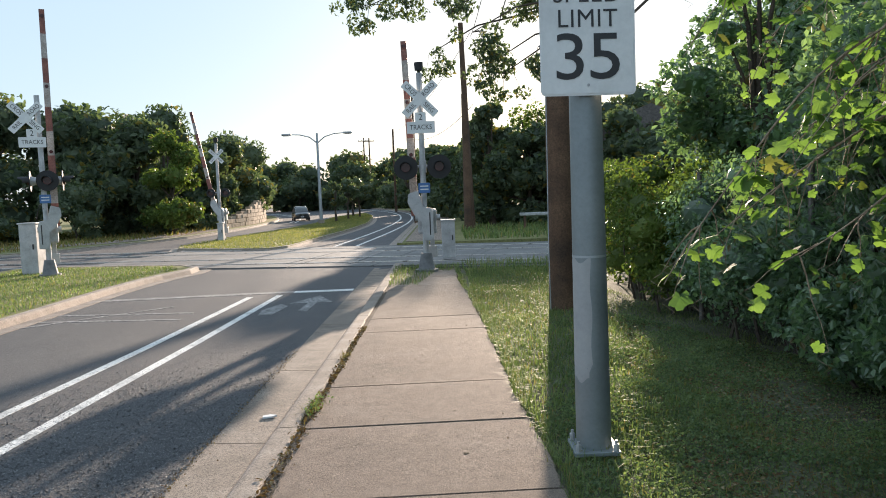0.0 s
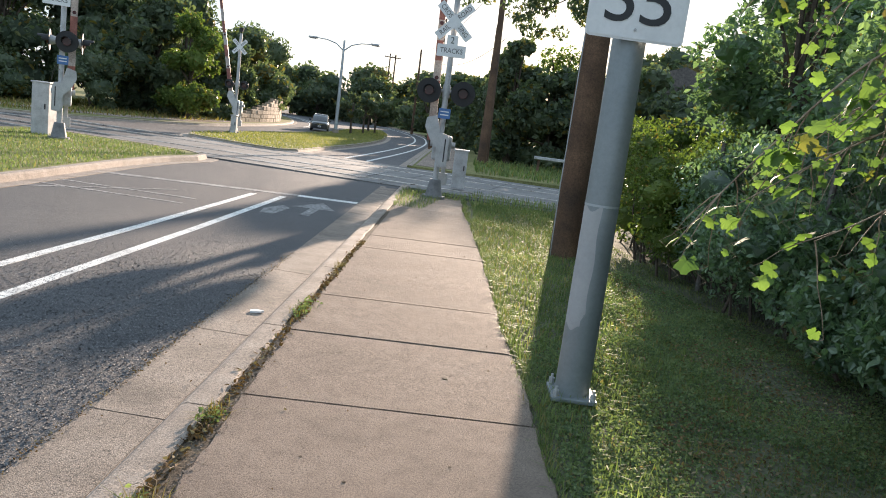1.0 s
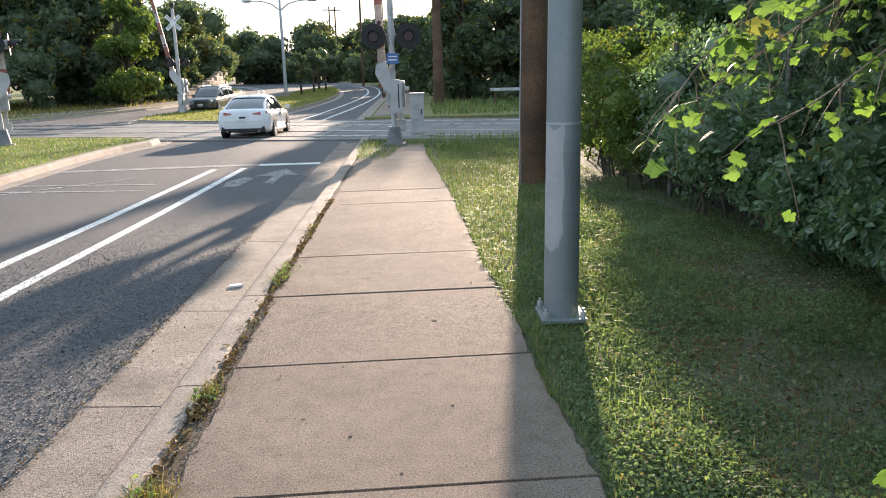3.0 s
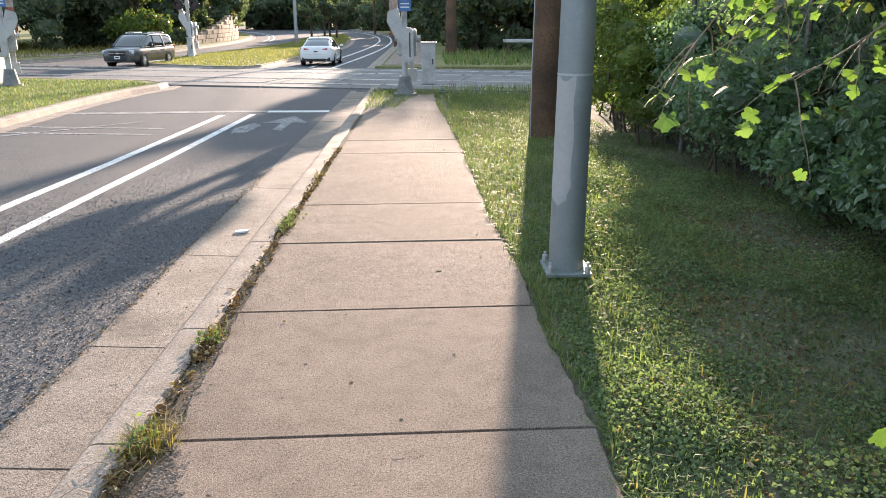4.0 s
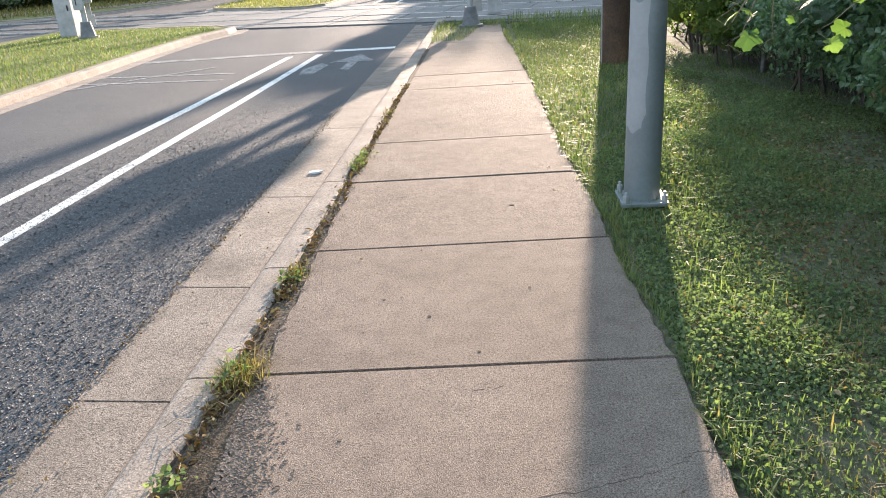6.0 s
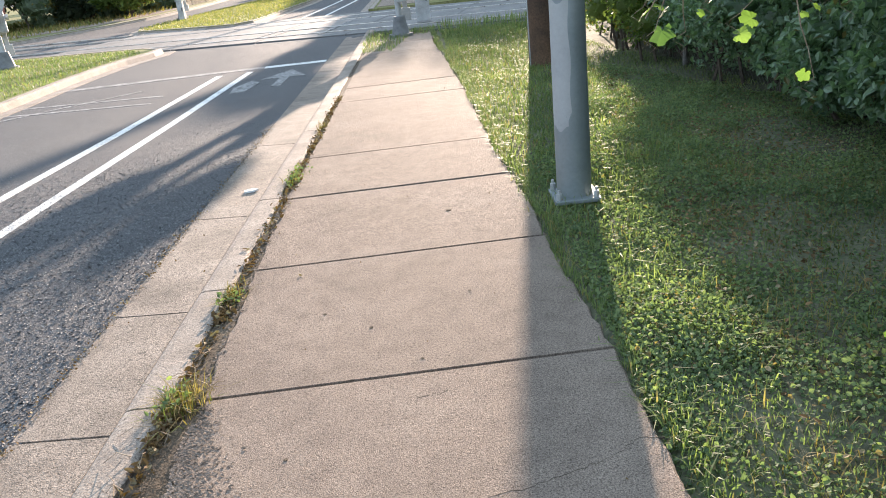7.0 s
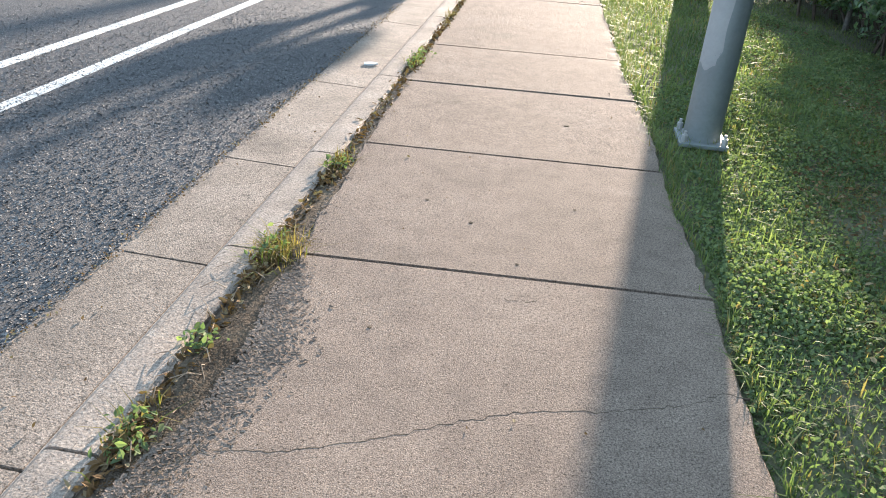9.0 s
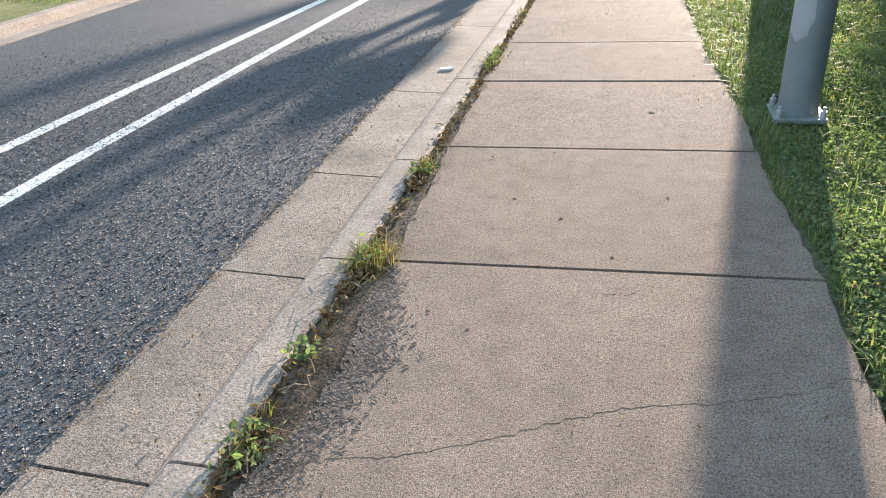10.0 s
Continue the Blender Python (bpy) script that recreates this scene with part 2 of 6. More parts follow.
M_LITTER = leafy("leaf_litter", (0.10, 0.06, 0.03), (0.24, 0.15, 0.08), dry=(0.30, 0.24, 0.16), dry_part=0.2, through_light=0.15, rough=0.8)


# ---- mesh helpers ----
def mesh_object(name, bm, material, parent=None):
    me = bpy.data.meshes.new(name)
    bm.to_mesh(me)
    bm.free()
    for m in (material if isinstance(material, (list, tuple)) else [material]):
        me.materials.append(m)
    ob = new(name, me)
    ob.parent = parent
    return ob


def part(name, bm, material, parent, label=""):
    return tagged(mesh_object(name, bm, material, parent), label)


def empty(name, label, category, at=(0, 0, 0), rz=0.0, group="", kind=""):
    ob = new(name)
    ob.matrix_world = pose(*at, 0, 0, rz)
    return tagged(ob, label, category, group, kind)


def thing(name, bm, material, label, category, group="", kind=""):
    return tagged(mesh_object(name, bm, material), label, category, group, kind)


def B():
    return bmesh.new()


def box(bm, c, s, rot=None, bevel=0.0):
    m = Matrix.Translation(c) @ (rot or Matrix.Identity(4)) @ Matrix.Diagonal((*s, 1))
    vs = bmesh.ops.create_cube(bm, size=1, matrix=m)["verts"]
    if bevel:
        es = list({e for v in vs for e in v.link_edges})
        bmesh.ops.bevel(bm, geom=es, offset=bevel, segments=2, affect="EDGES", profile=0.5)
    return bm


def cyl(bm, p0, p1, r0, r1=None, seg=14, caps=True):
    p0, p1 = Vector(p0), Vector(p1)
    d = p1 - p0
    m = Matrix.Translation((p0 + p1) / 2) @ d.to_track_quat("Z", "Y").to_matrix().to_4x4()
    bmesh.ops.create_cone(bm, cap_ends=caps, segments=seg, radius1=r0, radius2=r0 if r1 is None else r1, depth=d.length, matrix=m)
    return bm


def tube(bm, pts, r0, r1=None, seg=6):
    r1 = r0 if r1 is None else r1
    n = len(pts) - 1
    rings = []
    for i, p in enumerate(pts):
        d = (Vector(pts[min(i + 1, n)]) - Vector(pts[max(i - 1, 0)])).normalized()
        q = d.to_track_quat("Z", "Y")
        r = r0 + (r1 - r0) * i / max(n, 1)
        rings.append([bm.verts.new(Vector(p) + q @ Vector((r * math.cos(k * math.tau / seg), r * math.sin(k * math.tau / seg), 0))) for k in range(seg)])
    for a, b in zip(rings, rings[1:]):
        for k in range(seg):
            bm.faces.new((a[k], a[(k + 1) % seg], b[(k + 1) % seg], b[k]))
    bm.faces.new(rings[0][::-1])
    bm.faces.new(rings[-1])
    return bm


def prism(bm, poly, z0, z1):
    lo = [bm.verts.new((x, y, z0)) for x, y in poly]
    hi = [bm.verts.new((x, y, z1)) for x, y in poly]
    n = len(poly)
    bm.faces.new(hi)
    bm.faces.new(lo[::-1])
    for i in range(n):
        bm.faces.new((lo[i], lo[(i + 1) % n], hi[(i + 1) % n], hi[i]))
    bmesh.ops.recalc_face_normals(bm, faces=bm.faces)
    return bm


def sweep(bm, path, profile):
    """A profile (offset to the right of the way, height) drawn along a path on the ground."""
    n = len(path) - 1
    rings = []
    for i, p in enumerate(path):
        d = (Vector(path[min(i + 1, n)]) - Vector(path[max(i - 1, 0)])).normalized()
        r = Vector((d.y, -d.x))
        rings.append([bm.verts.new((p[0] + r.x * o, p[1] + r.y * o, z)) for o, z in profile])
    k = len(profile)
    for a, b in zip(rings, rings[1:]):
        for i in range(k):
            bm.faces.new((a[i], a[(i + 1) % k], b[(i + 1) % k], b[i]))
    bm.faces.new(rings[0])
    bm.faces.new(rings[-1][::-1])
    bmesh.ops.recalc_face_normals(bm, faces=bm.faces)
    return bm


def smooth_path(pts, step=1.0):
    """A path through the points, rounded, in even short steps."""
    P = [Vector(p) for p in pts]
    P = [P[0] * 2 - P[1]] + P + [P[-1] * 2 - P[-2]]
    out = []
    for a, b, c, d in zip(P, P[1:], P[2:], P[3:]):
        k = max(1, int((c - b).length / step))
        for i in range(k):
            t = i / k
            out.append(0.5 * (2 * b + (c - a) * t + (2 * a - 5 * b + 4 * c - d) * t * t + (3 * b - a - 3 * c + d) * t ** 3))
    return [tuple(p) for p in out] + [tuple(P[-2])]


def smooth(ob, angle=40):
    me = ob.data
    me.shade_smooth()
    me.set_sharp_from_angle(angle=radians(angle))
    return ob


def soup(name, verts, faces, material, label="", category="", parent=None, kind="stuff"):
    me = bpy.data.meshes.new(name)
    me.from_pydata(verts.tolist() if hasattr(verts, "tolist") else verts, [], faces.tolist() if hasattr(faces, "tolist") else faces)
    me.materials.append(material)
    ob = new(name, me)
    ob.parent = parent
    return tagged(ob, label, category, kind=kind)


RNG = np.random.default_rng(7)


def leaf_soup(centres, size, droop=0.4, aspect=0.62, tilt=0.55):
    """Folded, pointed leaves (six corners each) at the centres, turned at random."""
    n = len(centres)
    yaw = RNG.uniform(0, math.tau, n)
    pit = RNG.normal(-droop, tilt, n)
    rol = RNG.normal(0, tilt * 1.25, n)
    s = size * RNG.uniform(0.6, 1.35, n)
    f = np.stack([np.cos(yaw) * np.cos(pit), np.sin(yaw) * np.cos(pit), np.sin(pit)], 1)
    side = np.stack([-np.sin(yaw), np.cos(yaw), np.zeros(n)], 1)
    up = np.cross(f, side)
    side, up = side * np.cos(rol)[:, None] + up * np.sin(rol)[:, None], up * np.cos(rol)[:, None] - side * np.sin(rol)[:, None]
    shape = np.array([(-0.5, 0, 0), (-0.12, aspect * 0.5, 0.08), (0.22, aspect * 0.36, 0.06), (0.55, 0, -0.05), (0.22, -aspect * 0.36, 0.06), (-0.12, -aspect * 0.5, 0.08)])
    v = centres[:, None, :] + s[:, None, None] * (shape[None, :, 0:1] * f[:, None, :] + shape[None, :, 1:2] * side[:, None, :] + shape[None, :, 2:3] * up[:, None, :])
    base = np.arange(n)[:, None] * 6
    faces = np.concatenate([base + np.array([[0, 3, 2, 1]]), base + np.array([[0, 5, 4, 3]])], 0)
    return v.reshape(-1, 3), faces


def blade_soup(roots, height, width, lean=0.5):
    """Grass blades, each bent once."""
    n = len(roots)
    yaw = RNG.uniform(0, math.tau, n)
    h = height * RNG.uniform(0.45, 1.4, n)
    w = width * RNG.uniform(0.6, 1.3, n)
    le = np.abs(RNG.normal(0, lean, n)) * h
    d = np.stack([np.cos(yaw), np.sin(yaw), np.zeros(n)], 1)
    s = np.stack([-np.sin(yaw), np.cos(yaw), np.zeros(n)], 1)
    z = np.array([0, 0, 1.0])
    a = roots - s * w[:, None] / 2
    b = roots + s * w[:, None] / 2
    mid = roots + d * (le * 0.35)[:, None] + z * (h * 0.6)[:, None]
    c1, c2 = mid + s * w[:, None] * 0.4, mid - s * w[:, None] * 0.4
    tip = roots + d * le[:, None] + z * (h * (1 - 0.25 * np.minimum(le / h, 1)))[:, None]
    v = np.stack([a, b, c1, c2, tip], 1).reshape(-1, 3)
    base = np.arange(n)[:, None] * 5
    faces = [list(x) for x in (base + np.array([[0, 1, 2, 3]]))] + [list(x) for x in (base + np.array([[3, 2, 4]]))]
    return v, [[int(i) for i in f] for f in faces]


def join(*soups):
    vs, fs, k = [], [], 0
    for v, f in soups:
        vs.append(np.asarray(v))
        fs += [[int(i) + k for i in face] for face in f]
        k += len(v)
    return np.concatenate(vs, 0), fs


# ---- ground, road, walks ----
def inside(poly, p):
    x, y = p[:, 0], p[:, 1]
    c = np.zeros(len(p), bool)
    for (x0, y0), (x1, y1) in zip(poly, poly[1:] + poly[:1]):
        if y0 != y1:
            c ^= ((y0 > y) != (y1 > y)) & (x < (x1 - x0) * (y - y0) / (y1 - y0) + x0)
    return c


def scatter(poly, density):
    xs, ys = [p[0] for p in poly], [p[1] for p in poly]
    n = int((max(xs) - min(xs)) * (max(ys) - min(ys)) * density)
    p = np.stack([RNG.uniform(min(xs), max(xs), n), RNG.uniform(min(ys), max(ys), n)], 1)
    return p[inside(poly, p)]


def on(p, z):
    return np.concatenate([p, np.full((len(p), 1), z) if np.isscalar(z) else np.asarray(z)[:, None]], 1)


KERB_X = -1.0          # kerb's face towards the gutter
ROAD_Z = -0.11
thing("ground", prism(B(), [(-1500, -60), (1500, -60), (1500, 3000), (-1500, 3000)], -0.6, -0.17), M_SOIL, "dry earth and grass reaching the horizon", "ground", kind="structure")
road = thing("road", prism(B(), [(-45, -40), (-1.45, -40), (-1.45, 18.5), (-0.9, 19.2), (20, 12), (40, 160), (-90, 160), (-90, 10)], -0.4, ROAD_Z), M_ASPHALT, "grey worn asphalt road with two carriageways", "road", kind="structure")


def edge_x(y):
    """The walk's right edge, where the grass has grown in further along."""
    return float(np.interp(y, (-16, 2.0, 2.9, 3.4, 4.1, 4.4, 5.3, 6.5, 9.6, 13, 14.9, 17), (1.16, 1.155, 1.13, 1.10, 1.06, 1.07, 1.02, 0.95, 0.86, 0.70, 0.58, 0.55)))


def verge_height(x, y):
    """The verge sinks a little from the walk to the fence and is uneven."""
    return -0.015 + 0.02 * math.sin(x * 2.1 + y * 0.7) * math.sin(y * 1.3) + 0.03 * noise.noise((x * 0.9, y * 0.9, 0)) - 0.30 * max(0, edge_x(y) + 0.08 - x)


bm = B()
xs, ys = np.concatenate([np.arange(0.6, 6.0, 0.2), [8, 12, 20, 40, 80]]), np.concatenate([[-40, -20], np.arange(-6, 17.1, 0.3)])
grid = [[bm.verts.new((x, y, verge_height(x, y))) for y in ys] for x in xs]
for i in range(len(xs) - 1):
    for j in range(len(ys) - 1):
        bm.faces.new((grid[i][j], grid[i + 1][j], grid[i + 1][j + 1], grid[i][j + 1]))
verge = smooth(thing("verge_near", bm, M_TURF, "green grass verge beside the concrete walk", "verge", kind="structure"))
thing("walk_bed", prism(B(), [(-0.70, -40), (1.0, -40), (0.6, 18.2), (-0.70, 18.2)], -0.3, -0.095), M_DIRT, "dark soil under the walk", "soil", kind="structure")

gap = smooth_path([(-0.76, -16), (-0.76, 9), (-0.76, 18.2)], 0.12)
thing("kerb_gap", sweep(B(), gap, [(-0.055, -0.2), (-0.055, -0.03), (-0.02, -0.016), (0.04, -0.012), (0.14, -0.014), (0.2, -0.03), (0.21, -0.3)]), M_DIRT, "dark soil in the gap beside the kerb", "soil", kind="structure")
# sidewalk: slabs with open joints, right edge uneven where the grass comes in
sidewalk = empty("sidewalk", "pinkish-grey concrete slab walk with dark joints", "sidewalk", kind="structure")
joints = [-14.2, -12.8, -11.4, -10.0, -8.6, -7.2, -5.8, -4.3, -2.9, -1.5, -0.1, 1.33, 2.79, 4.2, 5.6, 6.82, 8.16, 9.54, 10.58, 12.87, 14.2, 15.6, 16.9]
SKEW = 0.045          # the joints run a little aslant


def left_x(y):
    """The walk's edge towards the kerb, broken away beside the near weeds."""
    return float(np.interp(y, (-16, 1.2, 1.45, 1.75, 2.1, 2.45, 2.72, 2.8, 4.2, 5.6, 7, 17), (-0.74, -0.73, -0.68, -0.60, -0.59, -0.63, -0.62, -0.65, -0.70, -0.755, -0.735, -0.735)))


def slab_mesh(y_near, x0, l, seed):
    r = random.Random(seed)
    bm = B()
    n = 14
    ys = [l * i / n for i in range(n + 1)]
    rough = 0.016 if y_near < 3 else 0.006
    left = [(left_x(y_near + y) - x0 + r.uniform(-rough, rough), y) for y in ys]
    right = [(edge_x(y_near + y) - x0 + r.uniform(-0.016, 0.010), y) for y in ys]
    rows = []
    for (x0, y0), (x1, y1) in zip(left, right):
        rows.append([bm.verts.new((x, y0 + SKEW * x, z)) for x, z in ((x0, -0.1), (x0, -0.008), (x0 + 0.008, 0), (x1 - 0.01, 0), (x1, -0.01), (x1, -0.1))])
    for a, b in zip(rows, rows[1:]):
        for k in range(5):
            bm.faces.new((a[k], a[k + 1], b[k + 1], b[k]))
    bm.faces.new(rows[0][::-1])
    bm.faces.new(rows[-1])
    bmesh.ops.recalc_face_normals(bm, faces=bm.faces)
    return bm


for k, (y0, y1) in enumerate(zip(joints, joints[1:])):
    gap = 0.011 if y0 < 6 else 0.008
    x0 = -0.735
    slab = part("slab", slab_mesh(y0 + gap, x0, y1 - y0 - 2 * gap, k), M_CONC, sidewalk)
    lift = 1.0 if y0 > 4 else 0.0
    slab.matrix_world = pose(x0, y0 + gap, lift * random.uniform(-0.005, 0.003), lift * random.uniform(-0.12, 0.12), lift * random.uniform(-0.15, 0.15), 0)

def crack(pts, w, seed):
    """A wandering dark crack in the concrete."""
    r = random.Random(seed)
    line = [(x + r.uniform(-0.008, 0.008), y + r.uniform(-0.009, 0.009)) for x, y in smooth_path(pts, 0.022)]
    bm = B()
    top = [(bm.verts.new((x, y + w * r.uniform(0.1, 1), 0.0008)), bm.verts.new((x, y - w * r.uniform(0.1, 1), 0.0008))) for x, y in line]
    low = [(bm.verts.new((a.co.x, a.co.y, -0.01)), bm.verts.new((b.co.x, b.co.y, -0.01))) for a, b in top]
    for i in range(len(line) - 1):
        bm.faces.new((top[i][0], top[i][1], top[i + 1][1], top[i + 1][0]))
        bm.faces.new((top[i][0], top[i + 1][0], low[i + 1][0], low[i][0]))
        bm.faces.new((top[i][1], low[i][1], low[i + 1][1], top[i + 1][1]))
    part("crack", bm, M_DIRT, sidewalk, "dark wandering crack")


crack([(-0.68, 1.45), (-0.49, 1.59), (-0.29, 1.64), (-0.02, 1.76), (0.19, 1.88), (0.41, 1.98), (0.62, 2.03), (0.89, 2.12), (0.98, 2.16), (1.07, 2.23), (1.15, 2.22)], 0.0022, 1)
crack([(0.26, 2.65), (0.32, 2.645)], 0.003, 2)
crack([(0.36, 2.645), (0.38, 2.655), (0.40, 2.68)], 0.003, 3)
for x, y, s in ((0.49, 4.93, 0.018), (-0.21, 2.32, 0.008), (0.05, 3.3, 0.010), (0.3, 2.95, 0.008), (0.55, 3.6, 0.009), (-0.2, 3.5, 0.009)):
    part("stain", cyl(B(), (x, y, -0.005), (x, y, 0.003), s, s, 9), M_DIRT, sidewalk, "small dark spot")
# kerb with gutter, in lengths with joints
kerb = empty("kerb_near", "worn sandy concrete kerb with a flat gutter pan", "kerb", kind="structure")
PAN = [(-0.50, -0.3), (-0.50, -0.105), (-0.30, -0.112), (-0.075, -0.119), (-0.06, -0.3)]
PROFILE = [(-0.072, -0.3), (-0.072, -0.121), (-0.05, -0.115), (-0.02, -0.085), (0.005, -0.03), (0.03, -0.006), (0.06, 0.0), (0.19, 0.0), (0.205, -0.012), (0.205, -0.3)]
kj = [-16, -13, -10, -7, -4.2, -1.3, 0.2, 1.5, 2.78, 3.97, 5.66, 8.05, 10.9, 13.4, 15.3, 17.2, 19.0]
for y0, y1 in zip(kj, kj[1:]):
    n = max(7, int((y1 - y0) / (0.05 if 0 < y0 < 6 else 0.25)))
    path = [(KERB_X, y0 + 0.007 + (y1 - y0 - 0.014) * i / n) for i in range(n + 1)]
    bm = sweep(B(), path, PROFILE)
    for v in bm.verts:
        # the back edge is chipped
        if v.co.x > KERB_X + 0.18:
            bite = max(0.0, noise.noise((v.co.y * 2.1, 3.0, 0.0)) - 0.1) * 0.10 + 0.012 * abs(noise.noise((v.co.y * 13, 7.0, 0.0)))
            v.co.x -= bite
            if v.co.z > -0.02:
                v.co.z -= bite * 0.25
    part("kerb_length", bm, M_KERB, kerb)
    part("gutter_pan", sweep(B(), path, PAN), M_GUTTER, kerb, "flat grey-brown gutter pan")

# crossing strip, rails and panels: the track crosses the road a little aslant
RAIL_DIR = Vector((1, -0.22)).normalized()
RAIL_N = Vector((-RAIL_DIR.y, RAIL_DIR.x))
R0 = Vector((-1.0, 20.3))


def track_point(along, off):
    p = R0 + RAIL_DIR * along + RAIL_N * off
    return (p.x, p.y)


RAILS = [0.0, 1.5, 3.7, 5.2]
thing("ballast_bed", prism(B(), [track_point(0.4, -1.0), track_point(80, -1.0), track_point(80, 6.3), track_point(0.4, 6.3)], -0.4, -0.16), M_BALLAST, "grey stone ballast under the rails", "ballast", kind="structure")
rail_prof = [(-0.07, -0.16), (-0.07, -0.14), (-0.012, -0.12), (-0.012, -0.06), (-0.036, -0.05), (-0.036, -0.012), (-0.03, -0.006), (0.03, -0.006), (0.036, -0.012), (0.036, -0.05), (0.012, -0.06), (0.012, -0.12), (0.07, -0.14), (0.07, -0.16)]
for off in RAILS:
    thing("rail", sweep(B(), [track_point(a, off) for a in (-60, -20, 0, 20, 80)], [(o, z - 0.055) for o, z in rail_prof]), M_RAIL, "polished steel railway rail set in the crossing", "rail", group="railway rails")
crossing = empty("rail_crossing", "concrete panels between the rails of the road crossing", "rail crossing", kind="structure")
bands = [(-0.95, -0.12), (0.11, 1.39), (1.62, 3.58), (3.81, 5.09), (5.32, 6.2)]
for lo, hi in bands:
    a = -10.0
    while a < 4.2:
        q = [track_point(a + 0.012, lo), track_point(a + 2.4 - 0.012, lo), track_point(a + 2.4 - 0.012, hi), track_point(a + 0.012, hi)]
        part("panel", prism(B(), q, -0.3, -0.075 + random.uniform(-0.006, 0.006)), M_PANEL, crossing)
        a += 2.4

# sleepers beyond the crossing panels
a = 4.9
while a < 22:
    for base in (0.75, 4.45):
        c = track_point(a, base)
        bm = box(B(), (0, 0, 0), (0.22, 2.5, 0.12), bevel=0.01)
        s = thing("sleeper", bm, M_POLEWOOD, "dark timber railway sleeper in the ballast", "sleeper", group="railway sleepers")
        s.matrix_world = pose(c[0], c[1], -0.12, 0, 0, math.degrees(math.atan2(RAIL_DIR.y, RAIL_DIR.x)))
    a += 0.62


def raised(name, poly, kerbed, label, mat=M_TURF_FAR, z=0.0):
    ob = thing(name, prism(B(), poly, -0.35, z), mat, label, "verge" if "verge" in name else "median", kind="structure")
    for i, line in enumerate(kerbed):
        k = thing(name + "_kerb", sweep(B(), line, [(-0.34, -0.3), (-0.34, -0.10), (-0.03, -0.11), (0.0, -0.02), (0.03, 0.012), (0.17, 0.012), (0.18, -0.3)]), M_KERB, "sandy concrete kerb round the grass", "kerb", kind="structure")
    return ob


# near median: a grass island that ends at the crossing
nm_edge = smooth_path([(-6.75, -30), (-6.8, 0), (-6.72, 11.5), (-6.78, 16.0), (-6.62, 18.2), (-6.35, 19.4), (-6.4, 20.2), (-7.0, 20.9), (-9.0, 21.5), (-11.6, 22.1)], 1.0)
raised("median_near", [(x - 0.12, y) if y < 19 else (x - 0.1, y - 0.12) for x, y in nm_edge] + [(-12.3, 21.8), (-12.6, 18), (-12.6, -30)], [[(x, y) for x, y in nm_edge][::-1]], "mown green grass median with a tan kerb")
fm_front = smooth_path([(-9.9, 28.4), (-7.5, 27.1), (-6.0, 26.6), (-5.5, 27.4), (-5.15, 32), (-4.75, 38), (-4.6, 45), (-4.9, 52), (-5.8, 62), (-7.4, 72)], 1.0)
fm_back = smooth_path([(-7.4, 72), (-9.0, 64), (-8.8, 56), (-8.5, 50), (-9.1, 42), (-10.0, 35), (-10.4, 30), (-9.9, 28.4)], 1.0)
fm_poly = fm_front + fm_back[1:-1]
raised("median_far", fm_poly, [[(x, y) for x, y in fm_front][::-1], [(x, y) for x, y in fm_back][::-1]], "dry yellow-green grass median beyond the tracks")
rv = smooth_path([(-1.42, 26.6), (-1.42, 38), (-1.42, 50), (-1.5, 59), (-2.5, 69), (-4.6, 79), (-9.6, 99), (-22, 125), (-50, 150)], 2.0)
raised("verge_far", rv + [(-50, 170), (120, 170), (120, 26.2), (4, 26.2)], [[(x, y) for x, y in rv]], "rough grass beyond the tracks beside the road")
lv = smooth_path([(-90, 14), (-45, 22), (-25, 26.5), (-17, 29.2), (-14.5, 33), (-12.9, 38), (-12.5, 46), (-12.7, 54), (-14.0, 64), (-18, 78), (-27, 96), (-45, 115), (-90, 130)], 2.0)
raised("verge_left", lv + [(-300, 130), (-300, 14)], [[(x, y) for x, y in lv][::-1]], "dry grass strip before the dark woods")
thing("pavement_far", prism(B(), [(-1.15, 27.2), (0.6, 27.2), (0.5, 50), (0.2, 60), (-1.3, 60), (-1.15, 50)], -0.1, 0.02), M_CONC, "concrete walk beyond the crossing", "sidewalk", kind="structure")
thing("pavement_left", prism(B(), [(-25, 28.3), (-15, 34.2), (-13.6, 38.2), (-13.3, 46), (-15, 46), (-15.3, 38.6), (-16.2, 35.6), (-26, 30)], -0.1, 0.02), M_CONC, "concrete walk along the left verge", "sidewalk", kind="structure")

thing("road_patch", prism(B(), [(-3.2, -30), (-1.47, -30), (-1.47, 12.28), (-2.2, 12.22), (-3.05, 12.3), (-3.2, 6)], -0.2, ROAD_Z + 0.003), M_ASPHALT_NEW, "darker coarse asphalt strip beside the gutter", "road", kind="structure")

# road markings, thin paint over the asphalt
def stripe(path, w, mat, label, name="road_line"):
    return thing(name, sweep(B(), path, [(-w / 2, ROAD_Z - 0.01), (-w / 2, ROAD_Z + 0.005), (w / 2, ROAD_Z + 0.005), (w / 2, ROAD_Z - 0.01)]), mat, label, "road marking", group="road markings", kind="structure")


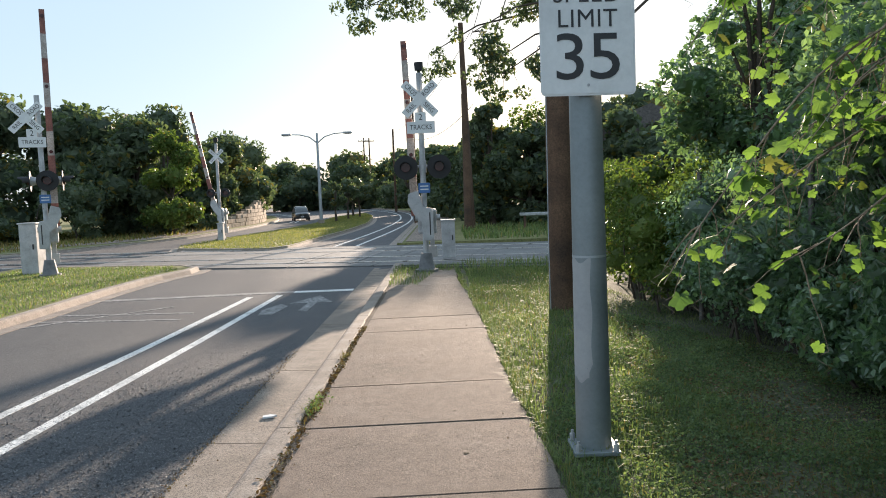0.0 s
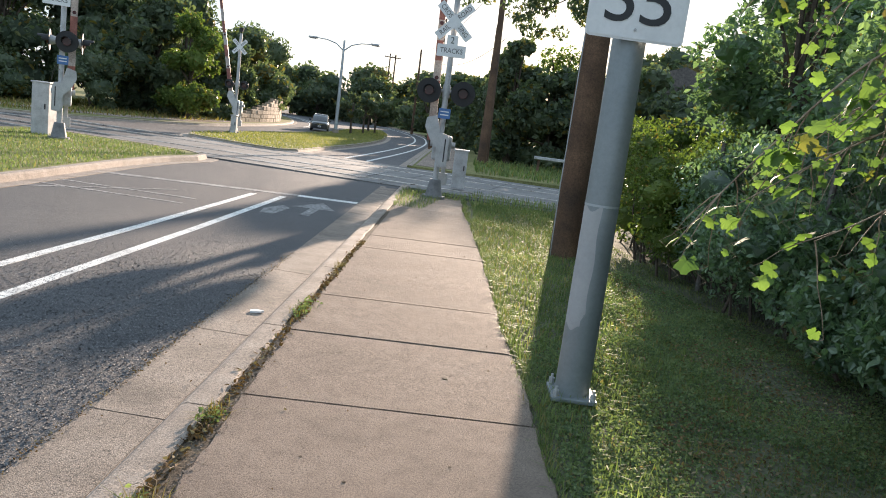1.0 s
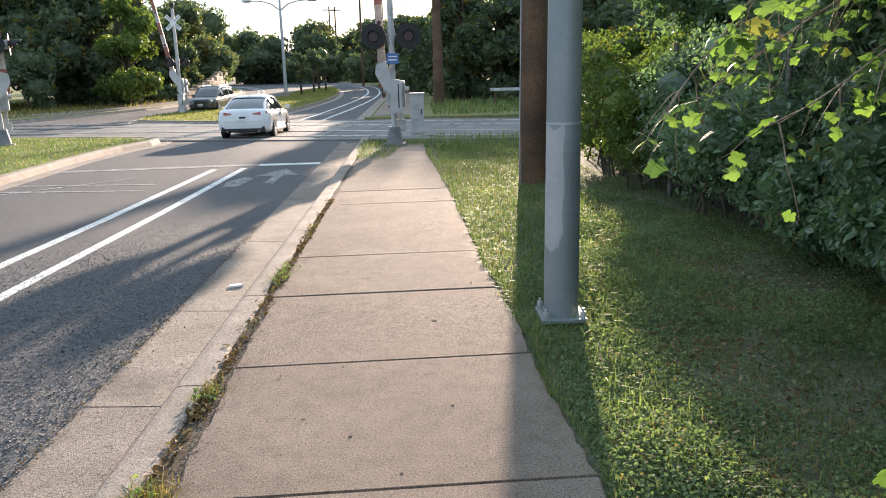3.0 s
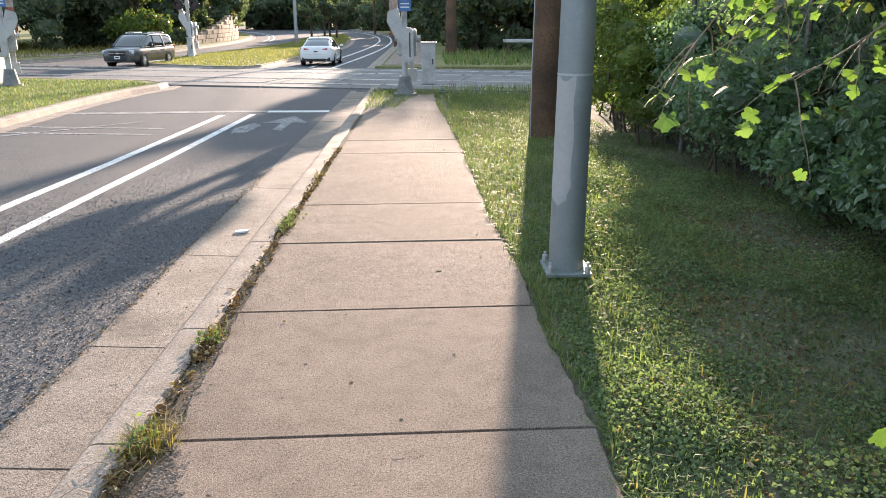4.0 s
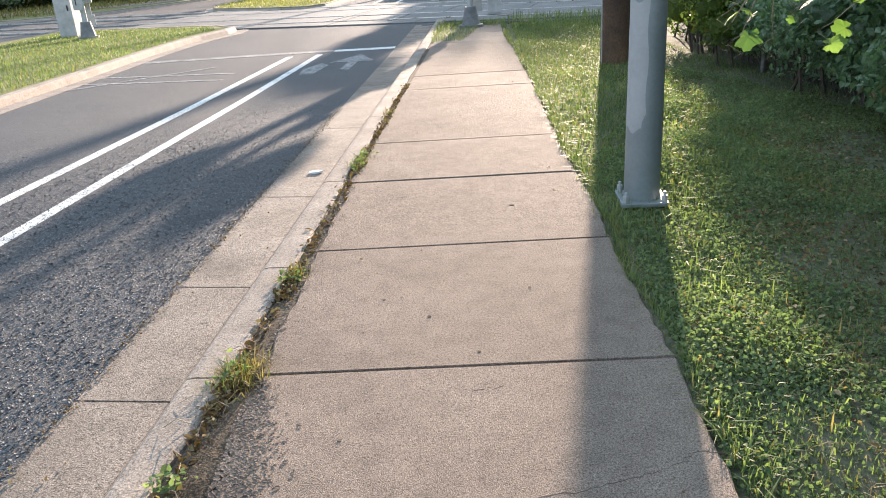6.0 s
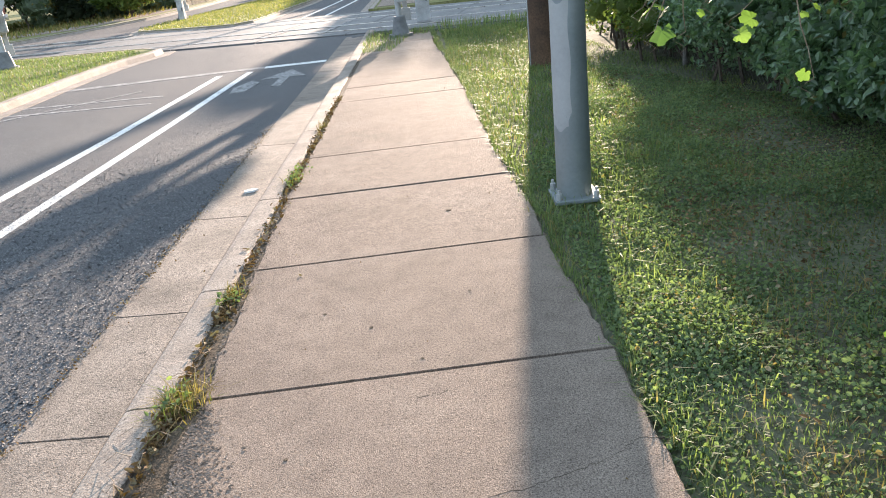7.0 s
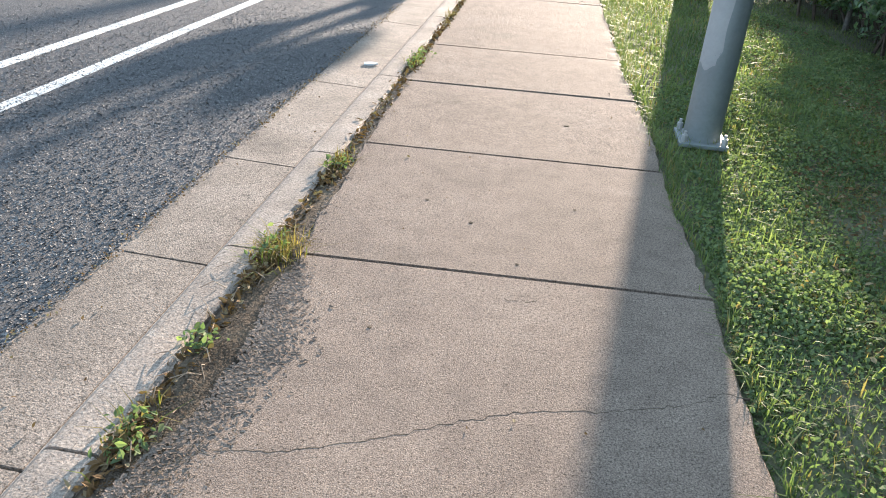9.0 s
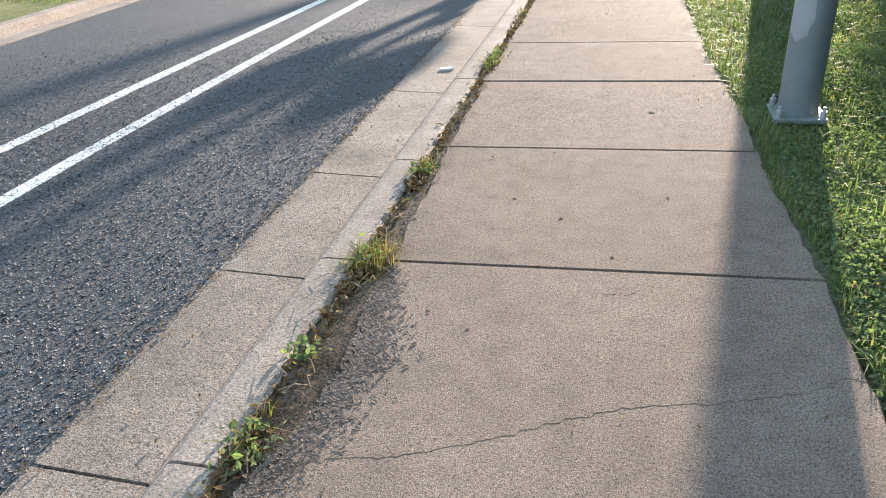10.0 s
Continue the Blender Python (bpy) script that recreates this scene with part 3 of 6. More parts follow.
stripe([(-4.0, -20), (-3.88, 4.1), (-3.8, 5.65), (-3.6, 9.6), (-3.45, 14.3)], 0.12, M_PAINT, "worn white lane line on the asphalt")
stripe([(-3.3, -20), (-3.2, 4), (-3.11, 7), (-3.0, 10), (-2.9, 14.4)], 0.12, M_PAINT, "solid white bike lane line on the asphalt")
stripe([(-2.72, 14.83), (-3.4, 14.82), (-5.9, 14.6), (-6.6, 14.55)], 0.28, M_PAINT_OLD, "faded white stop line before the crossing")
stripe([(-1.52, 14.85), (-2.70, 14.83)], 0.26, M_PAINT, "faded white stop line before the crossing")
for y in (12.55, 11.9):
    stripe([(-3.95, y), (-6.4, y + 0.25)], 0.10, M_PAINT_OLD, "very worn white crossing bar on the asphalt")
stripe([(-4.6, 13.4), (-6.4, 11.6)], 0.09, M_PAINT_OLD, "very worn diagonal crossing mark on the asphalt")
z0, z1 = ROAD_Z - 0.01, ROAD_Z + 0.005
thing("lane_arrow", prism(B(), [(-2.13, 12.3), (-1.97, 12.3), (-1.97, 13.2), (-1.68, 13.2), (-2.07, 14.15), (-2.46, 13.2), (-2.13, 13.2)], z0, z1), M_PAINT_OLD, "faded white arrow in the bike lane", "road marking", kind="structure")
thing("lane_symbol", prism(B(), [(-2.72, 12.0), (-2.5, 12.0), (-2.42, 12.9), (-2.6, 13.2), (-2.8, 12.6)], z0, z1), M_PAINT_OLD, "worn white bike symbol on the asphalt", "road marking", kind="structure")
lane_far = [(-3.9, 26.4), (-3.2, 38), (-2.95, 48), (-3.2, 58), (-4.4, 70), (-7.2, 84), (-12, 98), (-22, 115)]
stripe(smooth_path(lane_far, 1.5), 0.12, M_PAINT, "white lane line curving away with the road")
stripe(smooth_path([(x + 0.85 if y < 60 else x + 1.0, y) for x, y in lane_far], 1.5), 0.12, M_PAINT, "white lane line curving away with the road")
stripe(smooth_path([(-11.0, 56), (-11.8, 62), (-14.5, 74), (-20, 88), (-32, 104)], 1.5), 0.12, M_PAINT, "white lane line on the far carriageway")
stripe(smooth_path([(-11.4, 56), (-12.2, 62), (-15, 74), (-20.6, 88), (-32.6, 104)], 1.5), 0.1, M_PAINT, "white lane line on the far carriageway")
for (xa, ya), (xb, yb) in (((-4.2, 20.9), (-3.2, 24.6)), ((-2.3, 20.2), (-1.75, 23.6))):
    thing("road_line", sweep(B(), [(xa, ya), (xb, yb)], [(-0.06, -0.08), (-0.06, -0.062), (0.06, -0.062), (0.06, -0.08)]), M_PAINT_OLD, "worn white line over the crossing panels", "road marking", group="road markings", kind="structure")

# stone retaining wall by the far left carriageway
wall = empty("retaining_wall", "tan stone retaining wall beside the far road", "wall", kind="structure")
wl = smooth_path([(-13.6, 47.5), (-13.4, 54), (-14.6, 62), (-17.5, 70)], 1.0)
for i, (p, q) in enumerate(zip(wl, wl[1:])):
    # the bank behind rises along the road, and the wall with it
    d = Vector(q) - Vector(p)
    n = Vector((d.y, -d.x)).normalized()
    turn = math.degrees(math.atan2(d.y, d.x))
    high = min(2.1, 0.55 + 0.14 * i)
    mid_p = (Vector(p) + Vector(q)) / 2 - n * 0.26
    core = part("core", box(B(), (0, 0, high / 2 - 0.1), (d.length * 1.02, 0.36, high + 0.2)), M_WALL, wall)
    core.matrix_world = pose(mid_p.x, mid_p.y, 0, 0, 0, turn)
    for c in range(int(high / 0.27)):
        for half in (-0.25, 0.25):
            c0 = (Vector(p) + Vector(q)) / 2 + n * (-0.05 + random.uniform(-0.015, 0.015)) + d * (half + (0.12 if c % 2 else -0.12))
            st = part("stone", box(B(), (0, 0, 0), (d.length * 0.48, 0.14, 0.25), bevel=0.015), M_WALL, wall)
            st.matrix_world = pose(c0.x, c0.y, 0.12 + 0.27 * c, 0, 0, turn)


# ---- poles, signs, signals ----
def text_mesh(name, body, size, material, parent, m, depth=0.002, label="", squeeze=1.0, spacing=1.06):
    cu = bpy.data.curves.new(name, "FONT")
    cu.body, cu.size, cu.align_x, cu.align_y, cu.extrude, cu.resolution_u = body, size, "CENTER", "CENTER", depth, 4
    cu.offset, cu.space_character = 0.0, spacing
    tmp = bpy.data.objects.new("tmp", cu)
    scene.collection.objects.link(tmp)
    me = bpy.data.meshes.new_from_object(tmp.evaluated_get(bpy.context.evaluated_depsgraph_get()))
    bpy.data.objects.remove(tmp)
    me.materials.clear()
    me.materials.append(material)
    me.transform(Matrix.Diagonal((squeeze, 1, 1, 1)))
    ob = new(name, me)
    ob.parent = parent
    ob.matrix_local = m
    return tagged(ob, label)


def rounded_plate(w, h, r, t):
    """A plate in the x-z plane, front to -y, with rounded corners."""
    bm = B()
    pts = []
    for cx, cz, a0 in ((w / 2 - r, h / 2 - r, 0), (-w / 2 + r, h / 2 - r, 90), (-w / 2 + r, -h / 2 + r, 180), (w / 2 - r, -h / 2 + r, 270)):
        for k in range(6):
            a = radians(a0 + 18 * k)
            pts.append((cx + r * math.cos(a), cz + r * math.sin(a)))
    f = [bm.verts.new((x, -t, z)) for x, z in pts]
    b = [bm.verts.new((x, 0, z)) for x, z in pts]
    bm.faces.new(f)
    bm.faces.new(b[::-1])
    n = len(pts)
    for i in range(n):
        bm.faces.new((f[i], f[(i + 1) % n], b[(i + 1) % n], b[i]))
    bmesh.ops.recalc_face_normals(bm, faces=bm.faces)
    return bm


def speed_sign():
    e = empty("speed_limit_sign", "white speed limit sign on a thick grey steel post", "road sign", (1.36, 4.92, 0))
    pole = part("post", cyl(B(), (0, 0, 0.02), (0, 0, 5.6), 0.118, 0.088, 28), M_POST, e, "tapered galvanised steel post")
    smooth(pole)
    collar = B()
    box(collar, (0, 0, 0.015), (0.31, 0.31, 0.03), bevel=0.006)
    part("base_plate", collar, M_POST, e)
    for sx in (-1, 1):
        for sy in (-1, 1):
            nut = cyl(B(), (sx * 0.125, sy * 0.125, 0.03), (sx * 0.125, sy * 0.125, 0.075), 0.02, 0.02, 6)
            cyl(nut, (sx * 0.125, sy * 0.125, 0.07), (sx * 0.125, sy * 0.125, 0.10), 0.01, 0.01, 8)
            part("anchor_bolt", nut, M_SILVER, e)
    # a paler grey patch round the post's left and near side
    cover = B()
    rows = []
    for i in range(15):
        z = 0.50 + 0.80 * i / 14
        rr = 0.118 - 0.030 * z / 5.58 + 0.0012
        a0, a1 = 178 + 3 * math.sin(i * 1.7), 262 + 3 * math.sin(i * 0.9 + 1) - (14 if i < 2 else 0)
        rows.append([cover.verts.new((rr * math.cos(radians(a0 + (a1 - a0) * k / 10)), rr * math.sin(radians(a0 + (a1 - a0) * k / 10)), z + 0.02 * math.sin(k * 0.8) * (i in (0, 14)))) for k in range(11)])
    for a, b in zip(rows, rows[1:]):
        for k in range(10):
            cover.faces.new((a[k], a[k + 1], b[k + 1], b[k]))
    smooth(part("paint_patch", cover, M_PATCH, e, "pale grey patch on the post"))
    band = cyl(B(), (0, 0, 1.315), (0, 0, 1.33), 0.1125, 0.1125, 28)
    part("seam_band", band, M_GALV, e)
    board = part("board", rounded_plate(0.61, 0.762, 0.035, 0.004), M_SIGN, e, "white sheet-metal board")
    board.matrix_local = pose(0, -0.125, 2.74, -2.0, 0.6, 2)
    rim = B()
    for w, h, x, z in ((0.57, 0.012, 0, 0.363), (0.57, 0.012, 0, -0.363), (0.012, 0.726, 0.285, 0), (0.012, 0.726, -0.285, 0)):
        box(rim, (x, -0.006, z), (w, 0.002, h))
    part("border", rim, M_SIGN, board)
    flat = lambda z: pose(0, -0.0065, z, 90, 0, 0)
    text_mesh("lettering", "SPEED", 0.155, M_BLACK, board, flat(0.255), 0.001, "black letters", 1.0)
    text_mesh("lettering", "LIMIT", 0.16, M_BLACK, board, flat(0.10), 0.001, "black letters", 0.98)
    text_mesh("speed_number", "35", 0.42, M_BLACK, board, flat(-0.15), 0.001, "black numerals", 1.16, 0.92)
    for z in (0.2, -0.28):
        br = box(B(), (0, 0.03, z), (0.26, 0.06, 0.035), bevel=0.005)
        part("bracket", br, M_GALV, board)
    bolt = cyl(B(), (0, -0.012, -0.315), (0, 0, -0.315), 0.009, 0.009, 8)
    part("bolt", bolt, M_SILVER, board)


def utility_pole(name, at, h, r, label, arms=(), lean=(0, 0)):
    e = empty(name, label, "utility pole", at)
    bm = B()
    rings, seg = [], 20
    for i in range(13):
        f = i / 12
        rr = r * (1 - 0.35 * f) * (1 + 0.04 * math.sin(i * 2.3))
        rings.append([bm.verts.new((lean[0] * f * h + rr * (1 + 0.03 * math.sin(3 * k + i)) * math.cos(k * math.tau / seg), lean[1] * f * h + rr * math.sin(k * math.tau / seg), -0.3 + f * (h + 0.3))) for k in range(seg)])
    for a, b in zip(rings, rings[1:]):
        for k in range(seg):
            bm.faces.new((a[k], a[(k + 1) % seg], b[(k + 1) % seg], b[k]))
    bm.faces.new(rings[-1])
    smooth(part("trunk", bm, M_POLEWOOD, e), 60)
    for z, w in arms:
        part("cross_arm", box(B(), (lean[0] * z, lean[1] * z - r, z), (w, 0.1, 0.12), bevel=0.01), M_POLEWOOD, e)
        for x in (-w * 0.45, -w * 0.2, w * 0.2, w * 0.45):
            part("insulator", cyl(B(), (lean[0] * z + x, lean[1] * z - r, z + 0.06), (lean[0] * z + x, lean[1] * z - r, z + 0.22), 0.045, 0.03, 8), M_SILVER, e)
    return e


def crossbuck(e, x, y, z, length, w):
    """Two crossed blades with lettering, front to -y."""
    for ang, words in ((45, ("RAIL", "ROAD")), (-45, ("CROS", "SING"))):
        bl = part("crossbuck_blade", rounded_plate(length, w, 0.02, 0.006), M_SIGN, e, "white crossbuck blade")
        bl.matrix_local = pose(x, y - (0.008 if ang > 0 else 0.0), z, 0, -ang, 0)
        for s, word in zip((-1, 1), words):
            text_mesh("lettering", word, w * 0.75, M_BLACK, bl, pose(s * length * 0.28, -0.0075, 0, 90, 0, 0), 0.001, "black letters", 0.85)


def flasher(e, x, y, z, facing, r=0.30):
    head = part("flasher", cyl(B(), (0, 0, 0), (0, 0.02, 0), r, r, 28), M_HOOD, e, "round black backing disc with a dark red lens")
    head.matrix_local = pose(x, y, z, 0, 0, facing)
    part("lens", cyl(B(), (0, -0.05, 0), (0, -0.01, 0), 0.10, 0.105, 18), M_LENS, head)
    hood = B()
    vs = []
    for k in range(13):
        a = radians(-15 + 210 * k / 12)
        vs.append([hood.verts.new((0.12 * math.cos(a), yy, 0.12 * math.sin(a))) for yy in (-0.01, -0.26 if 2 < k < 10 else -0.16)])
    for a, b in zip(vs, vs[1:]):
        hood.faces.new((a[0], b[0], b[1], a[1]))
    h = part("hood", hood, M_HOOD, head)
    sol = h.modifiers.new("thick", "SOLIDIFY")
    sol.thickness = 0.006
    part("lamp_housing", cyl(B(), (0, 0.02, 0), (0, 0.16, 0), 0.13, 0.09, 16), M_SILVER, head)
    return head


def gate_signal(name, at, rz, label, gate_lean=(-2.6, 0.0), gate_len=4.2, tracks=True, blue=True, buck_z=4.05, light_z=2.45, mech_side=-1, bell=True, foot_x=-0.22, buck_x=0.0, lamps=((-0.37, -0.12, 0), (0.37, -0.12, 0), (-0.37, 0.14, 180), (0.37, 0.14, 180)), blade=0.98, disc=0.265):
    """A railway crossing signal: mast on a base, crossbuck, flashers, gate mechanism and a raised striped arm."""
    e = empty(name, label, "crossing signal", at, rz)
    smooth(part("mast", cyl(B(), (0, 0, 0.35), (0, 0, buck_z + 0.57), 0.064, 0.064, 18), M_SILVER, e, "aluminium-painted mast"))
    base = cyl(B(), (0, 0, 0), (0, 0, 0.06), 0.26, 0.26, 20)
    cyl(base, (0, 0, 0.06), (0, 0, 0.42), 0.19, 0.12, 20)
    smooth(part("base", base, M_CAST_SHADED, e, "cast junction-box base"))
    if bell:
        b = cyl(B(), (0, 0, buck_z + 0.57), (0, 0, buck_z + 0.63), 0.03, 0.03, 10)
        cyl(b, (0, 0, buck_z + 0.63), (0, 0, buck_z + 0.80), 0.09, 0.10, 18)
        part("bell", b, M_HOOD, e)
    crossbuck(e, buck_x, -0.09, buck_z, blade, blade * 0.19)
    if tracks:
        p = part("track_count_plate", rounded_plate(0.62, 0.26, 0.02, 0.005), M_SIGN, e, "white plate with the number of tracks")
        p.matrix_local = pose(buck_x * 0.6, -0.09, buck_z - 0.62, 0, 0, 0)
        n = part("number_plate", rounded_plate(0.24, 0.22, 0.02, 0.005), M_SIGN, e)
        n.matrix_local = pose(buck_x * 0.6, -0.086, buck_z - 0.40, 0, 0, 0)
        text_mesh("lettering", "TRACKS", 0.15, M_BLACK, p, pose(0, -0.0065, 0, 90, 0, 0), 0.001, "black letters", 0.85)
        text_mesh("lettering", "2", 0.2, M_BLACK, n, pose(0, -0.0065, 0, 90, 0, 0), 0.001, "black numeral", 0.9)
    arm = cyl(B(), (-0.46, 0, light_z + 0.02), (0.46, 0, light_z + 0.02), 0.03, 0.03, 10)
    cyl(arm, (0, 0, light_z - 0.12), (0, 0, light_z + 0.16), 0.085, 0.085, 14)
    part("lamp_arm", arm, M_SILVER, e)
    for lx, ly, turn in lamps:
        flasher(e, lx, ly, light_z, turn, disc)
    if blue:
        q = part("notice_plate", rounded_plate(0.26, 0.22, 0.02, 0.004), M_BLUE, e, "small blue notice plate")
        q.matrix_local = pose(0.02, -0.08, light_z - 0.46, 0, 0, 0)
        part("notice_bars", box(box(B(), (0, -0.006, 0.04), (0.18, 0.002, 0.025)), (0, -0.006, -0.03), (0.18, 0.002, 0.025)), M_SIGN, q)
    # gate mechanism: a sloped case clamped on the mast, with the arm pivot
    mech = B()
    prof = [(-0.34, 1.75), (-0.12, 1.82), (-0.02, 1.45), (0.16, 1.42), (0.20, 1.30), (0.20, 0.72), (-0.02, 0.70), (-0.06, 1.12), (-0.22, 1.28), (-0.36, 1.55)]
    a = [mech.verts.new((x * -mech_side, -0.20, z)) for x, z in prof]
    c = [mech.verts.new((x * -mech_side, -0.06, z)) for x, z in prof]
    mech.faces.new(a)
    mech.faces.new(c[::-1])
    for i in range(len(prof)):
        mech.faces.new((a[i], a[(i + 1) % len(prof)], c[(i + 1) % len(prof)], c[i]))
    bmesh.ops.recalc_face_normals(mech, faces=mech.faces)
    bmesh.ops.bevel(mech, geom=list(mech.edges), offset=0.012, segments=2, affect="EDGES")
    part("gate_support", mech, M_SILVER, e, "grey cast gate support arm")
    case = box(B(), (0.05, 0.22, 1.12), (0.42, 0.34, 0.56), bevel=0.05)
    cyl(case, (-0.22, 0.22, 1.2), (0.34, 0.22, 1.2), 0.07, 0.07, 16)
    part("gate_motor", case, M_SILVER, e, "grey gate motor case")
    cw = B()
    box(cw, (0.14, 0.42, 0.72), (0.1, 0.07, 0.5), bevel=0.01)
    box(cw, (0.14, 0.42, 0.42), (0.22, 0.12, 0.26), bevel=0.01)
    part("counterweight", cw, M_SILVER, e)
    slot = box(B(), (0.12 * -mech_side, -0.202, 1.08), (0.025, 0.01, 0.5), bevel=0.003)
    part("slot", slot, M_BLACK, e)
    # the raised arm, in red and white lengths
    gx, gy = gate_lean
    foot, tip = Vector((foot_x, 0.30, 1.25)), Vector((foot_x + gx, 0.30 + gy, 1.25 + gate_len))
    n = 9
    g = new("gate_arm")
    g.parent = e
    tagged(g, "raised red and white striped gate arm")
    for i in range(n):
        p, q = foot.lerp(tip, i / n), foot.lerp(tip, (i + 1) / n)
        w = 0.105 - 0.03 * i / n
        d = q - p
        bm = B()
        m = Matrix.Translation((p + q) / 2) @ Vector((0, 0, 1)).rotation_difference(d).to_matrix().to_4x4()
        vs = bmesh.ops.create_cube(bm, size=1, matrix=m @ Matrix.Diagonal((w * 1.7, w * 0.7, d.length, 1)))
        part("gate_stripe", bm, M_GATE_R if i % 2 == 0 else M_GATE_W, g)
    for f in (0.35, 0.65, 0.97):
        p = foot.lerp(tip, f)
        part("gate_lamp", cyl(B(), (p.x, p.y - 0.05, p.z), (p.x, p.y + 0.05, p.z), 0.045, 0.045, 12), M_LENS, g)
    part("gate_cable", tube(B(), [(0.05, 0.1, 1.7), (-0.12, 0.16, 1.85), (-0.2, 0.26, 1.6), (-0.22, 0.3, 1.45)], 0.012, seg=6), M_WIRE, e)
    return e


speed_sign()
utility_pole("utility_pole", (2.1, 11.0, 0), 9.5, 0.215, "thick brown creosoted wooden utility pole on the grass")
thing("ground_wire", tube(B(), [(1.885, 10.85, -0.05), (1.882, 10.88, 1.0), (1.90, 10.9, 2.2), (1.93, 10.95, 5.5)], 0.008, seg=6), M_GALV, "thin steel ground wire stapled down the wooden pole", "wire")
gate_signal("crossing_signal", (-0.09, 16.7, 0), 0, "silver railway crossing signal with crossbuck and raised gate", gate_lean=(-0.12, 0.25), gate_len=3.95, buck_z=3.82, light_z=2.33)
gate_signal("crossing_signal", (-9.9, 19.2, 0), 28, "rusty silver crossing signal standing on the grass median", gate_lean=(0.05, 0.0), gate_len=5.6, mech_side=1, bell=False, foot_x=0.22, buck_x=-0.28, lamps=((0.10, -0.16, -10), (-0.30, 0.0, -95), (0.46, 0.0, 85)))
gate_signal("crossing_signal", (-9.75, 33.5, 0), 6, "far crossing signal with crossbuck on the median", gate_lean=(-0.85, 0.1), gate_len=4.5, buck_z=3.72, light_z=2.1, blade=0.80, disc=0.2, lamps=((-0.32, -0.12, 0), (0.32, -0.12, 0)), tracks=False, blue=False)
for at, s, lab in (((0.42, 20.3, -0.02), (0.36, 0.36, 1.0), "grey steel signal relay cabinet by the rails"), ((-10.75, 20.0, 0), (0.46, 0.42, 1.35), "grey steel signal cabinet behind the median signal"), ((-9.6, 33.0, 0), (0.24, 0.24, 0.75), "pale steel signal cabinet on the far median")):
    cab = empty("signal_cabinet", lab, "cabinet", at)
    part("body", box(B(), (0, 0, s[2] / 2), s, bevel=0.015), M_SILVER, cab)
    part("lid", box(B(), (0, 0, s[2] + 0.015), (s[0] + 0.05, s[1] + 0.05, 0.04), bevel=0.01), M_SILVER, cab)
    part("handle", box(B(), (s[0] * 0.3, -s[1] / 2 - 0.015, s[2] * 0.55), (0.03, 0.03, 0.14), bevel=0.006), M_BLACK, cab)


def street_lamp():
    e = empty("street_lamp", "tall grey twin-arm street lamp on the median", "street lamp", (-7.9, 49.3, 0))
    smooth(part("pole", cyl(B(), (0, 0, 0), (0, 0, 5.9), 0.12, 0.07, 16), M_GALV, e))
    part("footing", cyl(B(), (0, 0, 0), (0, 0, 0.25), 0.22, 0.2, 16), M_KERB, e)
    for s in (-1, 1):
        pts = [(0, 0, 5.25), (s * 0.5, 0, 5.65), (s * 1.1, 0, 5.82), (s * 1.75, 0, 5.86)]
        part("arm", tube(B(), pts, 0.045, 0.03, 8), M_GALV, e)
        head = box(B(), (s * 2.0, 0, 5.86), (0.62, 0.24, 0.13), bevel=0.05)
        lh = part("lamp_head", head, M_SILVER, e)
        part("glass", box(B(), (s * 2.02, 0, 5.785), (0.4, 0.18, 0.04), bevel=0.015), M_GATE_W, lh)


street_lamp()
utility_pole("utility_pole", (1.5, 34.0, 0), 9.2, 0.17, "tall wooden utility pole behind the signal", lean=(-0.02, 0))
utility_pole("utility_pole", (1.35, 33.4, 0), 6.0, 0.21, "shorter thick wooden pole stub strapped to another")
far_poles = [(-1.5, 46, 7.6), (-4.9, 78, 8.4), (-10.6, 110, 10.0), (-11.6, 112, 10.2), (-13.6, 128, 8.6), (-14.8, 140, 9.0)]
for x, y, h in far_poles:
    utility_pole("utility_pole", (x, y, 0), h, 0.14, "distant slim wooden utility pole with cross arm", arms=((h - 0.5, 1.6),) if y > 100 else ())


def sag(a, b, drop, n=14):
    a, b = Vector(a), Vector(b)
    return [tuple(a.lerp(b, i / n) - Vector((0, 0, drop * 4 * (i / n) * (1 - i / n)))) for i in range(n + 1)]


for a, b, d in (((1.75, 34.0, 8.8), (-4.9, 78, 8.0), 0.8), ((1.75, 33.9, 5.6), (-1.5, 46, 5.0), 0.5), ((2.0, 11.0, 8.6), (1.75, 34.0, 8.6), 0.5), ((2.0, 11.0, 6.6), (1.75, 34.0, 6.4), 0.6), ((1.75, 34, 4.6), (0.2, 38, 0.0), 0.0)):
    thing("power_line", tube(B(), sag(a, b, d), 0.014, seg=5), M_WIRE, "thin black overhead cable between the poles", "cable", group="overhead cables")


